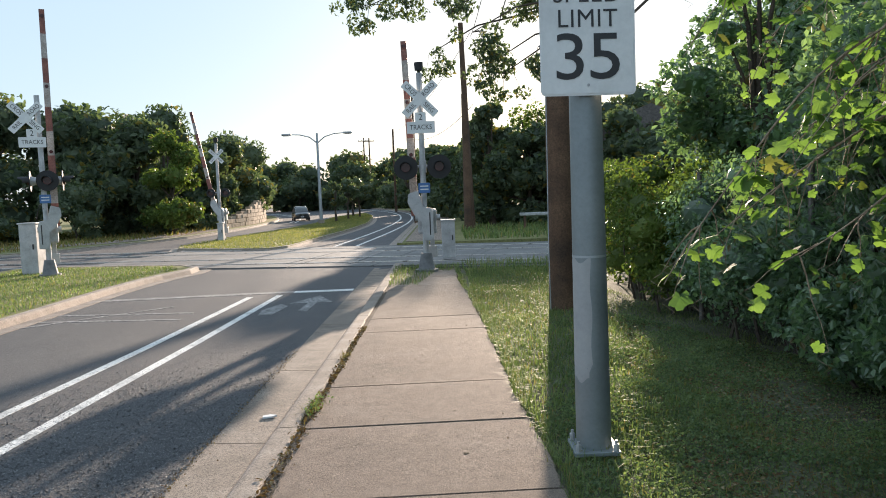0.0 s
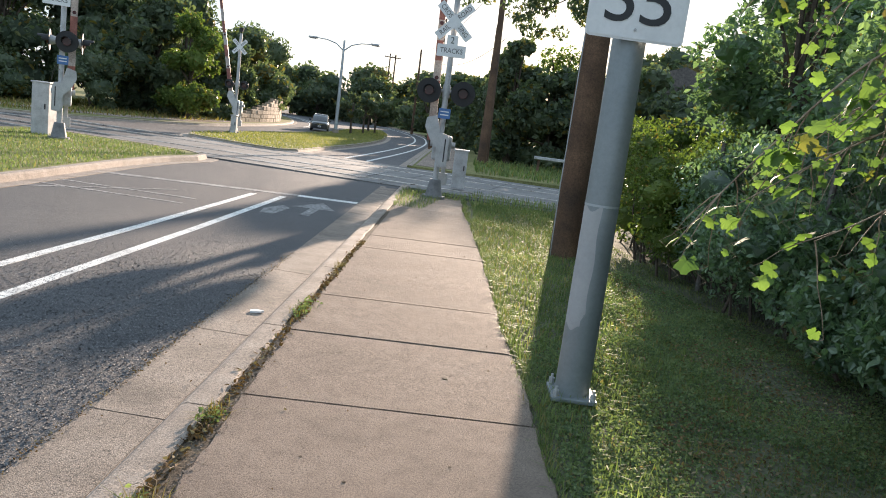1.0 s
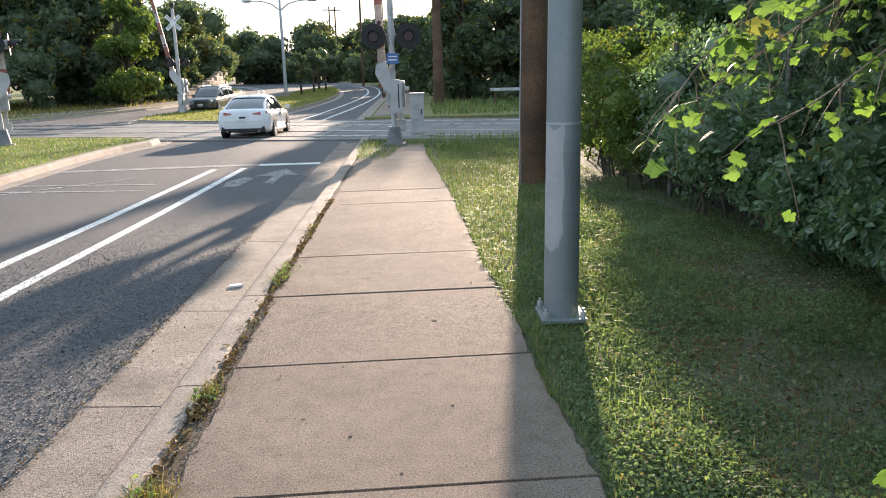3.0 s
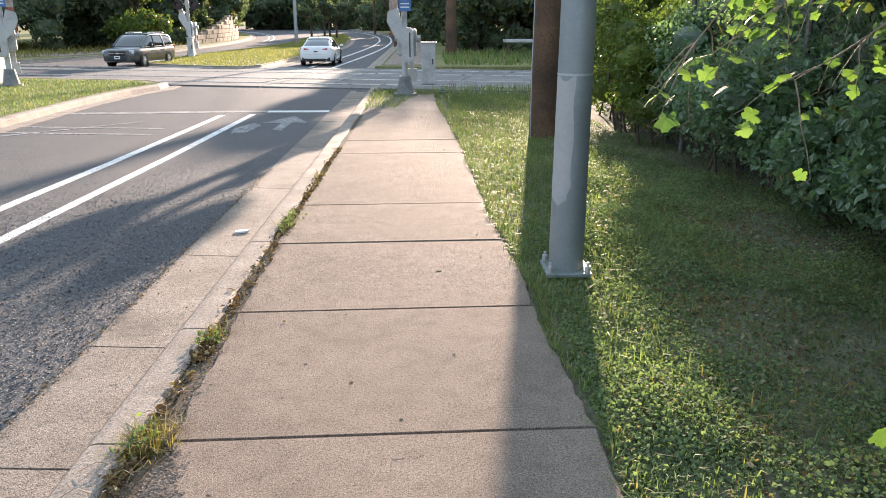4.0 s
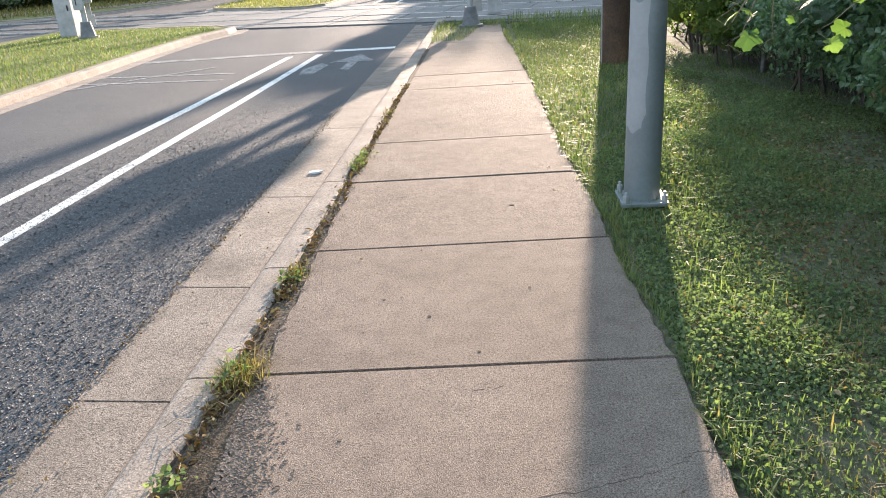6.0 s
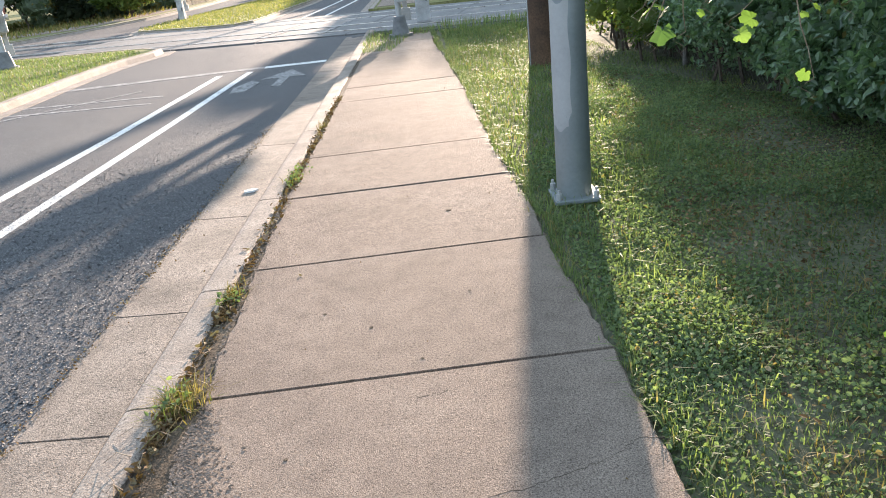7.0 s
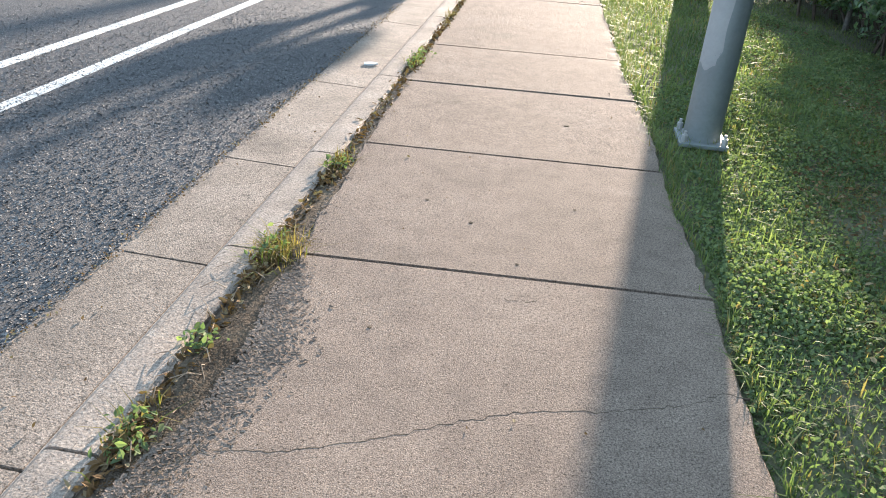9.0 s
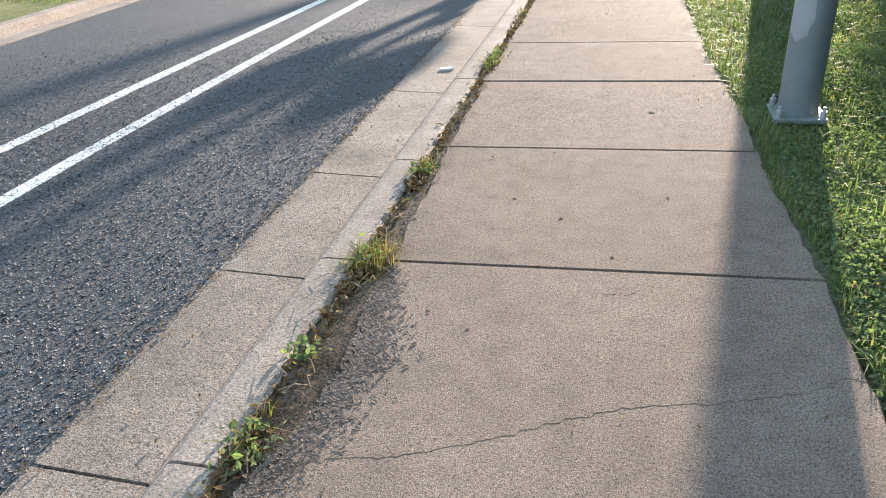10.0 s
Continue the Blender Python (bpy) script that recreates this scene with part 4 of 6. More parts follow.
# ---- house beyond the hedge ----
def house():
    e = empty("house", "grey house with a dark shingled roof behind the hedge", "house", (9.6, 38.0, 0))
    part("wall", box(B(), (0, 0, 1.9), (7.0, 8.0, 3.9), bevel=0.02), M_HOUSE, e)
    r = B()
    vs = [(-3.9, -4.4, 3.75), (3.9, -4.4, 3.75), (3.9, 4.4, 3.75), (-3.9, 4.4, 3.75), (0, -4.4, 5.3), (0, 4.4, 5.3), (-3.9, -4.4, 3.9), (3.9, -4.4, 3.9), (3.9, 4.4, 3.9), (-3.9, 4.4, 3.9)]
    v = [r.verts.new(p) for p in vs]
    for f in ((0, 1, 2, 3), (0, 1, 7, 4, 6), (3, 2, 8, 5, 9), (6, 4, 5, 9), (7, 8, 5, 4), (0, 6, 9, 3), (1, 2, 8, 7)):
        r.faces.new([v[i] for i in f])
    bmesh.ops.recalc_face_normals(r, faces=r.faces)
    part("roof", r, M_ROOF, e)
    for x in (-1.8, 1.8):
        w = part("window", box(B(), (x, -4.02, 2.0), (1.0, 0.08, 1.2), bevel=0.01), M_GATE_W, e)
        part("pane", box(B(), (x, -4.065, 2.0), (0.84, 0.02, 1.04)), M_BLACK, w)


house()
thing("concrete_barrier", box(B(), (4.6, 31.0, 0.7), (2.4, 0.22, 0.12), bevel=0.02), M_SILVER, "pale metal rail beyond the tracks", "barrier")
for x in (3.6, 5.6):
    thing("barrier_post", box(B(), (x, 31.0, 0.33), (0.1, 0.1, 0.68), bevel=0.01), M_POLEWOOD, "short wooden post under the pale rail", "post", group="rail posts")


# ---- trees ----
def crown(blobs, leaves, size, droop=0.35):
    """Leaves in clumps round the ends of the limbs: denser at the skin of each clump, with gaps between."""
    tot = sum(b[3] ** 2 for b in blobs)
    cs = []
    for x, y, z, r in blobs:
        n = int(leaves * r * r / tot)
        d = RNG.normal(size=(n, 3))
        d /= np.linalg.norm(d, axis=1)[:, None]
        rad = r * RNG.uniform(0.35, 1.0, n) ** 0.45 * (1 + 0.22 * np.sin(d[:, 0] * 7 + x) * np.sin(d[:, 2] * 6 + y))
        cs.append(np.array((x, y, z)) + d * rad[:, None] * np.array((1, 1, 0.8)))
    return leaf_soup(np.concatenate(cs), size, droop)


def tree(name, at, h, spread, leaves, size, mat, label, seed, trunk_h=0.35, low=0.25, category="tree", group="", blobs_n=16, heart=0.72):
    r = random.Random(seed)
    e = empty(name, label, category, at, group=group)
    bm = B()
    th = h * trunk_h
    tube(bm, [(0, 0, -0.2), (0.05 * h * r.uniform(-1, 1) * 0.3, 0, th * 0.5), (0.1 * r.uniform(-1, 1), 0.1, th), (0.1 * r.uniform(-1, 1), 0.2, h * 0.75)], 0.035 * h, 0.008 * h, 8)
    blobs = []
    for k in range(blobs_n):
        a, f = k * 2.4 + r.uniform(-0.4, 0.4), r.uniform(0, 1)
        z = h * (low + (0.92 - low) * f)
        rad = spread * math.sin(math.pi * min(0.95, 0.22 + 0.7 * f)) * r.uniform(0.45, 0.85)
        x, y = rad * math.cos(a), rad * math.sin(a)
        blobs.append((x, y, z, spread * r.uniform(0.28, 0.46)))
        tube(bm, [(0, 0, max(0.1, min(th, z * 0.7))), (x * 0.5, y * 0.5, z * 0.82), (x, y, z)], 0.011 * h, 0.003 * h, 5)
    part("trunk", bm, M_BARK, e)
    v, f = join(crown(blobs, leaves, size), hearts(blobs, seed, heart)) if heart else crown(blobs, leaves, size)
    soup("crown", v, f, mat, parent=e, kind="")
    return e


def hearts(blobs, seed, share=0.72):
    """An uneven lump added in each clump, blocking light like close-set twigs and leaves."""
    out = []
    for i, (x, y, z, r) in enumerate(blobs):
        bm = B()
        bmesh.ops.create_icosphere(bm, subdivisions=2, radius=1)
        for vv in bm.verts:
            q = vv.co * (1 + 0.35 * noise.noise(vv.co * 2.2 + Vector((i * 3.1, seed, 0))))
            vv.co = (x + q.x * r * share, y + q.y * r * share, z + q.z * r * share * 0.75)
        bm.verts.index_update()
        out.append((np.array([vv.co[:] for vv in bm.verts]), [[w.index for w in ff.verts] for ff in bm.faces]))
        bm.free()
    return join(*out)


tree("young_tree", (5.0, 40.5, 0), 6.5, 1.9, 2200, 0.17, M_BUSH, "thin sunlit tree rising over the oaks", 91, low=0.5, heart=0, blobs_n=14)
k = 0
left_woods = [(-15.8, 50, 5.4, 2.4), (-17.5, 43, 6.4, 3.0), (-21, 44, 7.6, 3.6), (-25, 41, 8.0, 3.8), (-29, 38, 7.0, 3.8), (-33, 37, 7.0, 4.0), (-38, 36, 7.4, 4.2),
              (-16.8, 58, 6.6, 3.4), (-20, 66, 8.2, 4.4), (-24, 58, 8.0, 4.2), (-31, 50, 8.6, 4.8), (-40, 46, 8.6, 4.8), (-22, 78, 8.0, 4.6), (-19.5, 53, 8.2, 3.8)]
for x, y, h, s in left_woods:
    k += 1
    tree("oak_tree", (x, y, 0), h, s, 6500, 0.36, M_OAK, "dark dense oak tree in the woods beside the road", k, low=0.06, group="roadside woods", blobs_n=20)
for x, y, h, s in [(-19, 39, 2.6, 2.2), (-23, 36.5, 2.4, 2.2), (-27, 35, 2.6, 2.4), (-32, 33, 2.6, 2.6), (-16.0, 43, 2.2, 1.7), (-15.2, 46.5, 2.0, 1.3)]:
    k += 1
    tree("shrub", (x, y, 0), h, s, 2600, 0.2, M_OAK, "dark low shrub at the edge of the woods", k, low=0.05, trunk_h=0.2, category="shrub", group="wood edge shrubs", blobs_n=10)
tree("young_tree", (-14.6, 41.0, 0), 5.6, 1.9, 5200, 0.2, M_BUSH, "light green young tree before the dark woods", 77, low=0.12)
for x, y, h, s in [(-19.5, 102, 6.6, 5.0), (-14.5, 112, 7.4, 5.4), (-9.5, 122, 6.8, 5.2), (-24, 106, 6.6, 5.2), (-30, 98, 6.4, 4.8), (-12, 100, 5.4, 4.0), (-5.5, 116, 5.8, 4.4)]:
    k += 1
    tree("oak_tree", (x, y, 0), h, s, 4200, 0.55, M_OAK, "distant rounded oak where the road bends", k, low=0.05, group="distant oaks", blobs_n=20)
for x, y, h, s in [(-7.3, 52, 2.9, 1.0), (-7.0, 56, 3.0, 1.2), (-6.6, 60, 3.1, 1.2), (-7.6, 64, 3.2, 1.3)]:
    k += 1
    tree("median_tree", (x, y, 0), h, s, 900, 0.16, M_OAK, "small thin tree on the far median", k, low=0.42, group="median trees", blobs_n=8)
right_trees = [(2.7, 38, 6.3, 1.7), (4.6, 38, 5.0, 2.3), (6.6, 40, 5.3, 2.6), (3.0, 45, 5.4, 2.6), (8.8, 33, 5.2, 2.6), (1.6, 52, 5.0, 2.6), (-0.2, 62, 5.4, 3.0), (-2.0, 74, 6.0, 3.4), (-4.2, 90, 6.6, 4.0), (12, 44, 7.5, 3.8), (17, 40, 8, 4.2), (24, 44, 9, 5)]
for x, y, h, s in right_trees:
    k += 1
    tree("oak_tree", (x, y, 0), h, s, 5600, 0.30 if y < 50 else 0.42, M_OAK, "hazy green oak beyond the railway", k, low=0.05, group="trees beyond the railway", blobs_n=20)


# ---- hedge, fence and vines along the walk ----
fence = empty("chain_link_fence", "rusty chain-link fence overgrown with vines", "fence")
FX = lambda y: 3.9 - 0.09 * max(0, y - 7)
for y in (2.0, 4.6, 7.1, 9.6, 12.2):
    part("post", cyl(B(), (FX(y), y, -0.1), (FX(y), y, 1.9), 0.03, 0.03, 10), M_FENCE, fence)
wv, wf = [], []
for s in (1, -1):
    for i in range(-26, 150):
        y0 = 2.0 + i * 0.075
        p0, p1 = [y0, 0.02], [y0 + s * 1.83, 1.83]
        if s < 0:
            p0[0] += 1.83
            p1[0] += 1.83
        pts = []
        for (y, z) in (p0, p1):
            pts.append((y, z))
        (ya, za), (yb, zb) = pts
        lo, hi = 2.0, 12.2
        if max(ya, yb) < lo or min(ya, yb) > hi:
            continue
        def clip(y, o, oz, z):
            if lo <= y <= hi:
                return y, z
            yy = min(max(y, lo), hi)
            return yy, z + (oz - z) * (yy - y) / (o - y)
        (ya2, za2), (yb2, zb2) = clip(ya, yb, zb, za), clip(yb, ya, za, zb)
        b = len(wv)
        w = 0.0016
        xa, xb = FX(ya2), FX(yb2)
        wv += [(xa, ya2 - w, za2 + w), (xa, ya2 + w, za2 - w), (xb, yb2 + w, zb2 - w), (xb, yb2 - w, zb2 + w), (xa + w, ya2, za2), (xb + w, yb2, zb2)]
        wf += [(b, b + 1, b + 2, b + 3), (b, b + 4, b + 5, b + 3)]
soup("mesh_wire", wv, wf, M_FENCE, parent=fence)


def leafy_bank(name, blobs, leaves, size, mat, label, stems=0, seed=1, droop=0.5):
    """A shrub bank: clumps of leaves on a bundle of stems."""
    r = random.Random(seed)
    e = empty(name, label, "shrub", group="hedge shrubs")
    bm = B()
    for x, y, z, rad in blobs:
        foot = (x + r.uniform(0.0, 0.5), y + r.uniform(-0.3, 0.3), -0.05)
        tube(bm, [foot, ((foot[0] + x) / 2 + r.uniform(-0.1, 0.2), (foot[1] + y) / 2, z * 0.55), (x, y, z)], 0.022, 0.006, 5)
    part("rootstock", bm, M_BARK, e)
    v, f = join(crown(blobs, leaves, size, droop), hearts(blobs, seed, 0.5))
    v = np.asarray(v)
    v[:, 2] = np.maximum(v[:, 2], 0.01 + 0.05 * RNG.random(len(v)))
    soup("foliage", v, f, mat, parent=e, kind="")
    return e


def bank(y0, y1, x, zlo, zhi, n, rad, seed):
    r = random.Random(seed)
    return [(x + r.uniform(-0.25, 0.6), r.uniform(y0, y1), r.uniform(zlo, zhi), rad * r.uniform(0.6, 1.1)) for _ in range(n)]


BROAD = "dark green broad-leaved vine bank by the fence"
for k, (y0, y1, x, lo, hi, n, rad, leaves, size, mat, lab) in enumerate([
        (1.6, 4.2, 3.45, 0.15, 1.0, 22, 0.33, 13000, 0.085, M_HEDGE, BROAD), (3.8, 6.6, 3.55, 0.12, 0.8, 22, 0.32, 12000, 0.07, M_HEDGE, BROAD),
        (2.6, 4.8, 3.65, 0.2, 1.5, 22, 0.42, 13000, 0.085, M_HEDGE, BROAD), (0.4, 2.7, 3.5, 0.2, 2.4, 22, 0.48, 11000, 0.09, M_HEDGE, BROAD),
        (4.6, 7.2, 3.95, 0.2, 1.6, 22, 0.42, 12000, 0.07, M_HEDGE, "dark green leafy shrub on the chain-link fence"), (4.6, 7.4, 4.3, 1.4, 3.2, 20, 0.55, 12000, 0.085, M_HEDGE, BROAD),
        (2.0, 4.8, 4.1, 1.5, 3.4, 20, 0.55, 12000, 0.095, M_HEDGE, BROAD), (7.2, 10.2, 3.75, 0.3, 1.8, 28, 0.5, 15000, 0.06, M_HEDGE, "small-leaved shrub behind the chain-link fence"),
        (10.0, 13.5, 3.42, 0.4, 1.9, 34, 0.5, 18000, 0.06, M_BUSH, "sunlit small-leaved shrub beside the wooden pole"), (13.0, 17.2, 4.4, 0.4, 2.0, 18, 0.7, 8000, 0.08, M_BUSH, "sunlit shrub before the railway"),
        (1.0, 6.0, 5.0, 0.3, 2.6, 18, 0.9, 6000, 0.12, M_HEDGE, "dark thicket behind the fence"), (6.0, 12.0, 5.2, 0.4, 2.8, 20, 0.9, 7000, 0.12, M_HEDGE, "dark thicket behind the fence")]):
    leafy_bank("hedge_shrub", bank(y0, y1, x, lo, hi, n, rad, k + 1), leaves, size, mat, lab, seed=k + 1)
# taller trees behind the fence that close the view
for i, (x, y, h, s, n) in enumerate([(7.0, 7.0, 6.8, 2.5, 13000), (5.6, 3.6, 6.4, 2.2, 13000), (7.8, 11.5, 7.0, 2.7, 12000), (5.4, 0.4, 6.0, 2.2, 9000), (8.2, 15.5, 6.0, 2.6, 6000), (9.5, 9.0, 8.0, 3.2, 8000), (6.0, 13.4, 6.2, 1.6, 8000)]):
    tree("hedge_tree", (x, y, 0), h, s, int(n * 1.5), 0.125, M_HEDGE, "dense leafy tree rising behind the fence", 200 + i, low=0.15, trunk_h=0.3, group="trees behind the fence", blobs_n=24, heart=0.45)


def overhang():
    """The live oak whose boughs hang into the view from above."""
    e = empty("live_oak", "live oak with drooping small-leaved boughs overhead", "tree", (8.4, 19.5, 0))
    r = random.Random(5)
    bm = B()
    tube(bm, [(0, 0, -0.2), (0.1, 0.2, 2.5), (0.0, 0.2, 5.5), (-0.6, 0.2, 8.6)], 0.28, 0.14, 10)
    ends = []
    for (x, z) in ((-8.2, 6.9), (-7.4, 6.4), (-6.6, 7.0), (-5.6, 6.2), (-5.0, 5.6), (-4.4, 5.0), (-4.2, 4.7), (-5.6, 7.2), (-6.0, 5.6), (-3.6, 6.4), (-3.2, 5.5), (-2.6, 6.9)):
        y = r.uniform(-1.5, 1.5)
        x -= 2.2
        tube(bm, [(-0.6, 0.2, 8.5), (x * 0.3, 0.1, z + 2.4), (x * 0.55, y * 0.5, z + 1.0), (x * 0.85, y * 0.8, z + 0.6), (x, y, z)], 0.06, 0.012, 6)
        for _ in range(4):
            q = (x + r.uniform(-0.5, 0.5), y + r.uniform(-0.5, 0.5), z - r.uniform(-0.3, 0.7))
            tube(bm, [(x, y, z), ((x + q[0]) / 2, (y + q[1]) / 2, z), q], 0.012, 0.004, 4)
            ends.append((*q, r.uniform(0.2, 0.42)))
    part("trunk", bm, M_BARK, e)
    v, f = crown(ends, 7000, 0.10, 0.6)
    soup("crown", v, f, M_OAK, parent=e, kind="")


overhang()


# ---- hanging grape vines ----
def grape_leaf_mesh(seed):
    """A five-lobed, cupped leaf with a toothed edge, one unit long."""
    r = random.Random(seed)
    me = bpy.data.meshes.new("grape_leaf")
    n = 26
    pts = []
    for i in range(n):
        a = math.tau * i / n
        rad = 0.43 + 0.065 * math.cos(5 * a) + 0.05 * math.cos(a) + (0.028 if i % 2 else -0.02) + r.uniform(-0.02, 0.02)
        if i == n // 2:
            rad = 0.12
        x, y = rad * math.cos(a) + 0.2, rad * math.sin(a)
        pts.append((x, y, -0.35 * (y * y) - 0.18 * max(0, x - 0.2) ** 2 + r.uniform(-0.015, 0.015)))
    me.from_pydata([(0.12, 0, 0.04)] + pts, [], [(0, i + 1, (i + 1) % n + 1) for i in range(n)])
    me.materials.append(M_GRAPE)
    return me


GRAPE = [grape_leaf_mesh(i) for i in range(5)]


def vine(pts, n_leaves, size, label, seed, shoots=5, r0=0.012):
    r = random.Random(seed)
    e = empty("grape_vine", label, "vine", group="hanging grape vines")
    path = smooth_path(pts, 0.12)
    bm = tube(B(), path, r0, 0.003, 6)
    lines = [path]
    for _ in range(shoots):
        i = r.randrange(len(path) // 4, len(path))
        p = Vector(path[i])
        d = Vector((r.uniform(-0.7, 0.25), r.uniform(-0.5, 0.3), r.uniform(-0.75, 0.15)))
        l = r.uniform(0.25, 0.6)
        sh = [tuple(p + d * l * t + Vector((0, 0, -0.15 * t * t)) + Vector((r.uniform(-0.015, 0.015),) * 3)) for t in (0, 0.25, 0.5, 0.75, 1.0)]
        tube(bm, sh, 0.005, 0.0018, 5)
        lines.append(sh)
        # a curling tendril at the shoot's end
        q = Vector(sh[-1])
        tube(bm, [tuple(q + Vector((0.03 * math.cos(a * 1.6) - 0.03, 0.02 * math.sin(a), -0.022 * a))) for a in (0, 1, 2, 3, 4, 5)], 0.0018, 0.001, 4)
    part("stem", bm, M_VINE, e)
    for _ in range(n_leaves):
        ln = r.choice(lines)
        i = r.randrange(len(ln) // 3, len(ln))
        p = Vector(ln[i]) + Vector((r.uniform(-0.07, 0.07), r.uniform(-0.07, 0.07), r.uniform(-0.13, 0.02)))
        lf = new("leaf", r.choice(GRAPE))
        lf.parent = e
        s = size * r.uniform(0.5, 1.25)
        lf.matrix_local = Matrix.LocRotScale(p, Euler((r.gauss(0.75, 0.45), r.gauss(0.15, 0.4), r.uniform(0, math.tau))), (s, s, s))


PALE = "hanging grape vine with pale lobed leaves"
vine([(4.2, 4.6, 3.3), (3.2, 4.4, 2.75), (2.55, 4.25, 2.35), (2.1, 4.2, 1.85), (1.78, 4.15, 1.45), (1.62, 4.1, 1.22)], 60, 0.115, PALE, 1, 16)
vine([(3.9, 4.9, 2.5), (3.1, 4.7, 2.1), (2.5, 4.6, 1.75), (2.05, 4.5, 1.45)], 60, 0.10, PALE, 31, 16)
vine([(4.0, 4.3, 2.3), (3.3, 4.2, 1.95), (2.7, 4.1, 1.55), (2.35, 4.05, 1.35)], 44, 0.10, "hanging grape vine with reddish tendrils", 2, 14)
vine([(4.2, 3.4, 3.4), (3.4, 3.6, 2.9), (2.9, 3.7, 2.5), (2.5, 3.8, 2.3)], 60, 0.115, PALE, 3, 16)
vine([(4.3, 4.9, 3.6), (3.6, 4.7, 3.1), (3.0, 4.6, 2.55), (2.7, 4.5, 2.2)], 70, 0.11, PALE, 21, 16)
vine([(4.3, 3.9, 3.0), (3.7, 3.8, 2.5), (3.3, 3.7, 2.0)], 60, 0.11, PALE, 22, 12)
vine([(4.4, 4.4, 4.2), (3.7, 4.5, 3.7), (3.2, 4.6, 3.3)], 64, 0.12, PALE, 23, 13)
vine([(4.2, 2.9, 2.1), (3.6, 3.0, 1.7), (3.2, 3.1, 1.3)], 54, 0.10, PALE, 24, 10)
vine([(4.3, 5.6, 3.9), (3.4, 5.6, 3.3), (2.7, 5.5, 2.7)], 64, 0.115, PALE, 25, 13)
vine([(4.0, 4.8, 4.2), (3.0, 4.9, 3.6), (2.3, 4.9, 3.0), (2.0, 4.9, 2.6)], 60, 0.12, PALE, 4, 14)
vine([(3.8, 3.0, 2.6), (3.3, 3.1, 2.3), (2.9, 3.2, 1.95)], 44, 0.11, PALE, 5, 10)
vine([(4.2, 5.4, 2.9), (3.4, 5.2, 2.5), (2.8, 5.1, 2.0), (2.45, 5.0, 1.7)], 54, 0.11, PALE, 9, 13)
vine([(4.2, 4.2, 2.9), (3.5, 4.1, 2.6), (3.0, 4.0, 2.15)], 54, 0.115, PALE, 10, 11)
vine([(4.2, 3.8, 3.9), (3.3, 4.1, 3.4), (2.7, 4.2, 3.05)], 54, 0.12, PALE, 11, 11)
vine([(3.4, 2.4, 1.25), (2.92, 2.42, 0.82), (2.62, 2.44, 0.56), (2.18, 2.46, 0.26)], 90, 0.10, "bright green grape vine trailing over the grass", 6, 8)
vine([(3.6, 2.0, 1.9), (3.2, 2.2, 1.5), (2.95, 2.3, 1.1)], 90, 0.10, "bright green grape vine trailing from the hedge", 7, 6)
vine([(4.0, 2.2, 3.2), (3.2, 2.6, 2.9), (2.8, 2.8, 2.4)], 40, 0.12, PALE, 8, 8)


# ---- grass, weeds, litter ----
def heights(p):
    return np.array([verge_height(x, y) for x, y in p])


near = [(1.02, 1.0), (4.1, 1.0), (4.0, 8.5), (2.9, 14.0), (2.6, 17.0), (0.8, 17.0), (0.75, 12), (0.96, 6)]
p = scatter(near, 2300)
keep = RNG.random(len(p)) < np.clip(0.55 + 0.5 * np.sin(p[:, 0] * 3.1 + 1) * np.sin(p[:, 1] * 2.3), 0.2, 1.0) * np.where((p[:, 0] > 1.9) & (p[:, 1] < 8), 0.4, 1.0)
p = p[keep]
soup("verge_grass", *blade_soup(on(p, heights(p)), 0.036, 0.005, 0.9), M_GRASS, "short green grass on the verge", "grass")
p = scatter([(1.15, 0.9), (4.0, 0.9), (4.0, 7.5), (2.7, 10.0), (1.15, 6.0)], 9000)
n1 = np.sin(p[:, 0] * 2.3 + 0.6 * p[:, 1]) * np.sin(p[:, 1] * 1.9 - p[:, 0]) + 0.5 * np.sin(p[:, 0] * 7) * np.sin(p[:, 1] * 6.1)
p = p[RNG.random(len(p)) < np.clip(0.62 + 0.6 * n1, 0.10, 1.0)]
soup("clover_weeds", *leaf_soup(on(p, heights(p) + RNG.uniform(0.0, 0.085, len(p)) * (0.5 + 0.5 * np.sin(p[:, 0] * 5.3) * np.sin(p[:, 1] * 4.7))), 0.0195, 0.0, 0.85), M_WEED, "low clover-like weeds among the grass", "weeds")
p = scatter([(0.98, 5.2), (2.6, 5.2), (2.7, 17), (0.75, 17), (0.86, 10)], 1000)
soup("lush_grass", *blade_soup(on(p, heights(p)), 0.06, 0.010, 0.8), M_GRASS, "lush sunlit grass between walk and hedge", "grass")
tall = []
for cx, cy, r, n in ((1.15, 4.75, 0.18, 260), (1.5, 4.55, 0.2, 220), (1.7, 5.0, 0.15, 150), (1.35, 3.9, 0.2, 240), (1.2, 6.2, 0.25, 200), (1.1, 8.0, 0.3, 220), (1.55, 3.2, 0.25, 220), (1.0, 9.6, 0.3, 260), (0.95, 11.5, 0.4, 300), (1.1, 13.6, 0.5, 420), (0.9, 15.2, 0.4, 420), (2.1, 10.8, 0.3, 160), (1.6, 12.5, 0.5, 300)):
    q = np.stack([RNG.normal(cx, r, n), RNG.normal(cy, r * 1.6, n)], 1)
    q = q[q[:, 0] > np.interp(q[:, 1], (2, 5.5, 9.6, 14.7), (1.12, 0.97, 0.87, 0.7))]
    tall.append(q)
q = np.concatenate(tall)
soup("grass_tufts", *blade_soup(on(q, heights(q)), 0.085, 0.006, 0.9), M_GRASS, "taller grass tufts along the walk and poles", "grass")
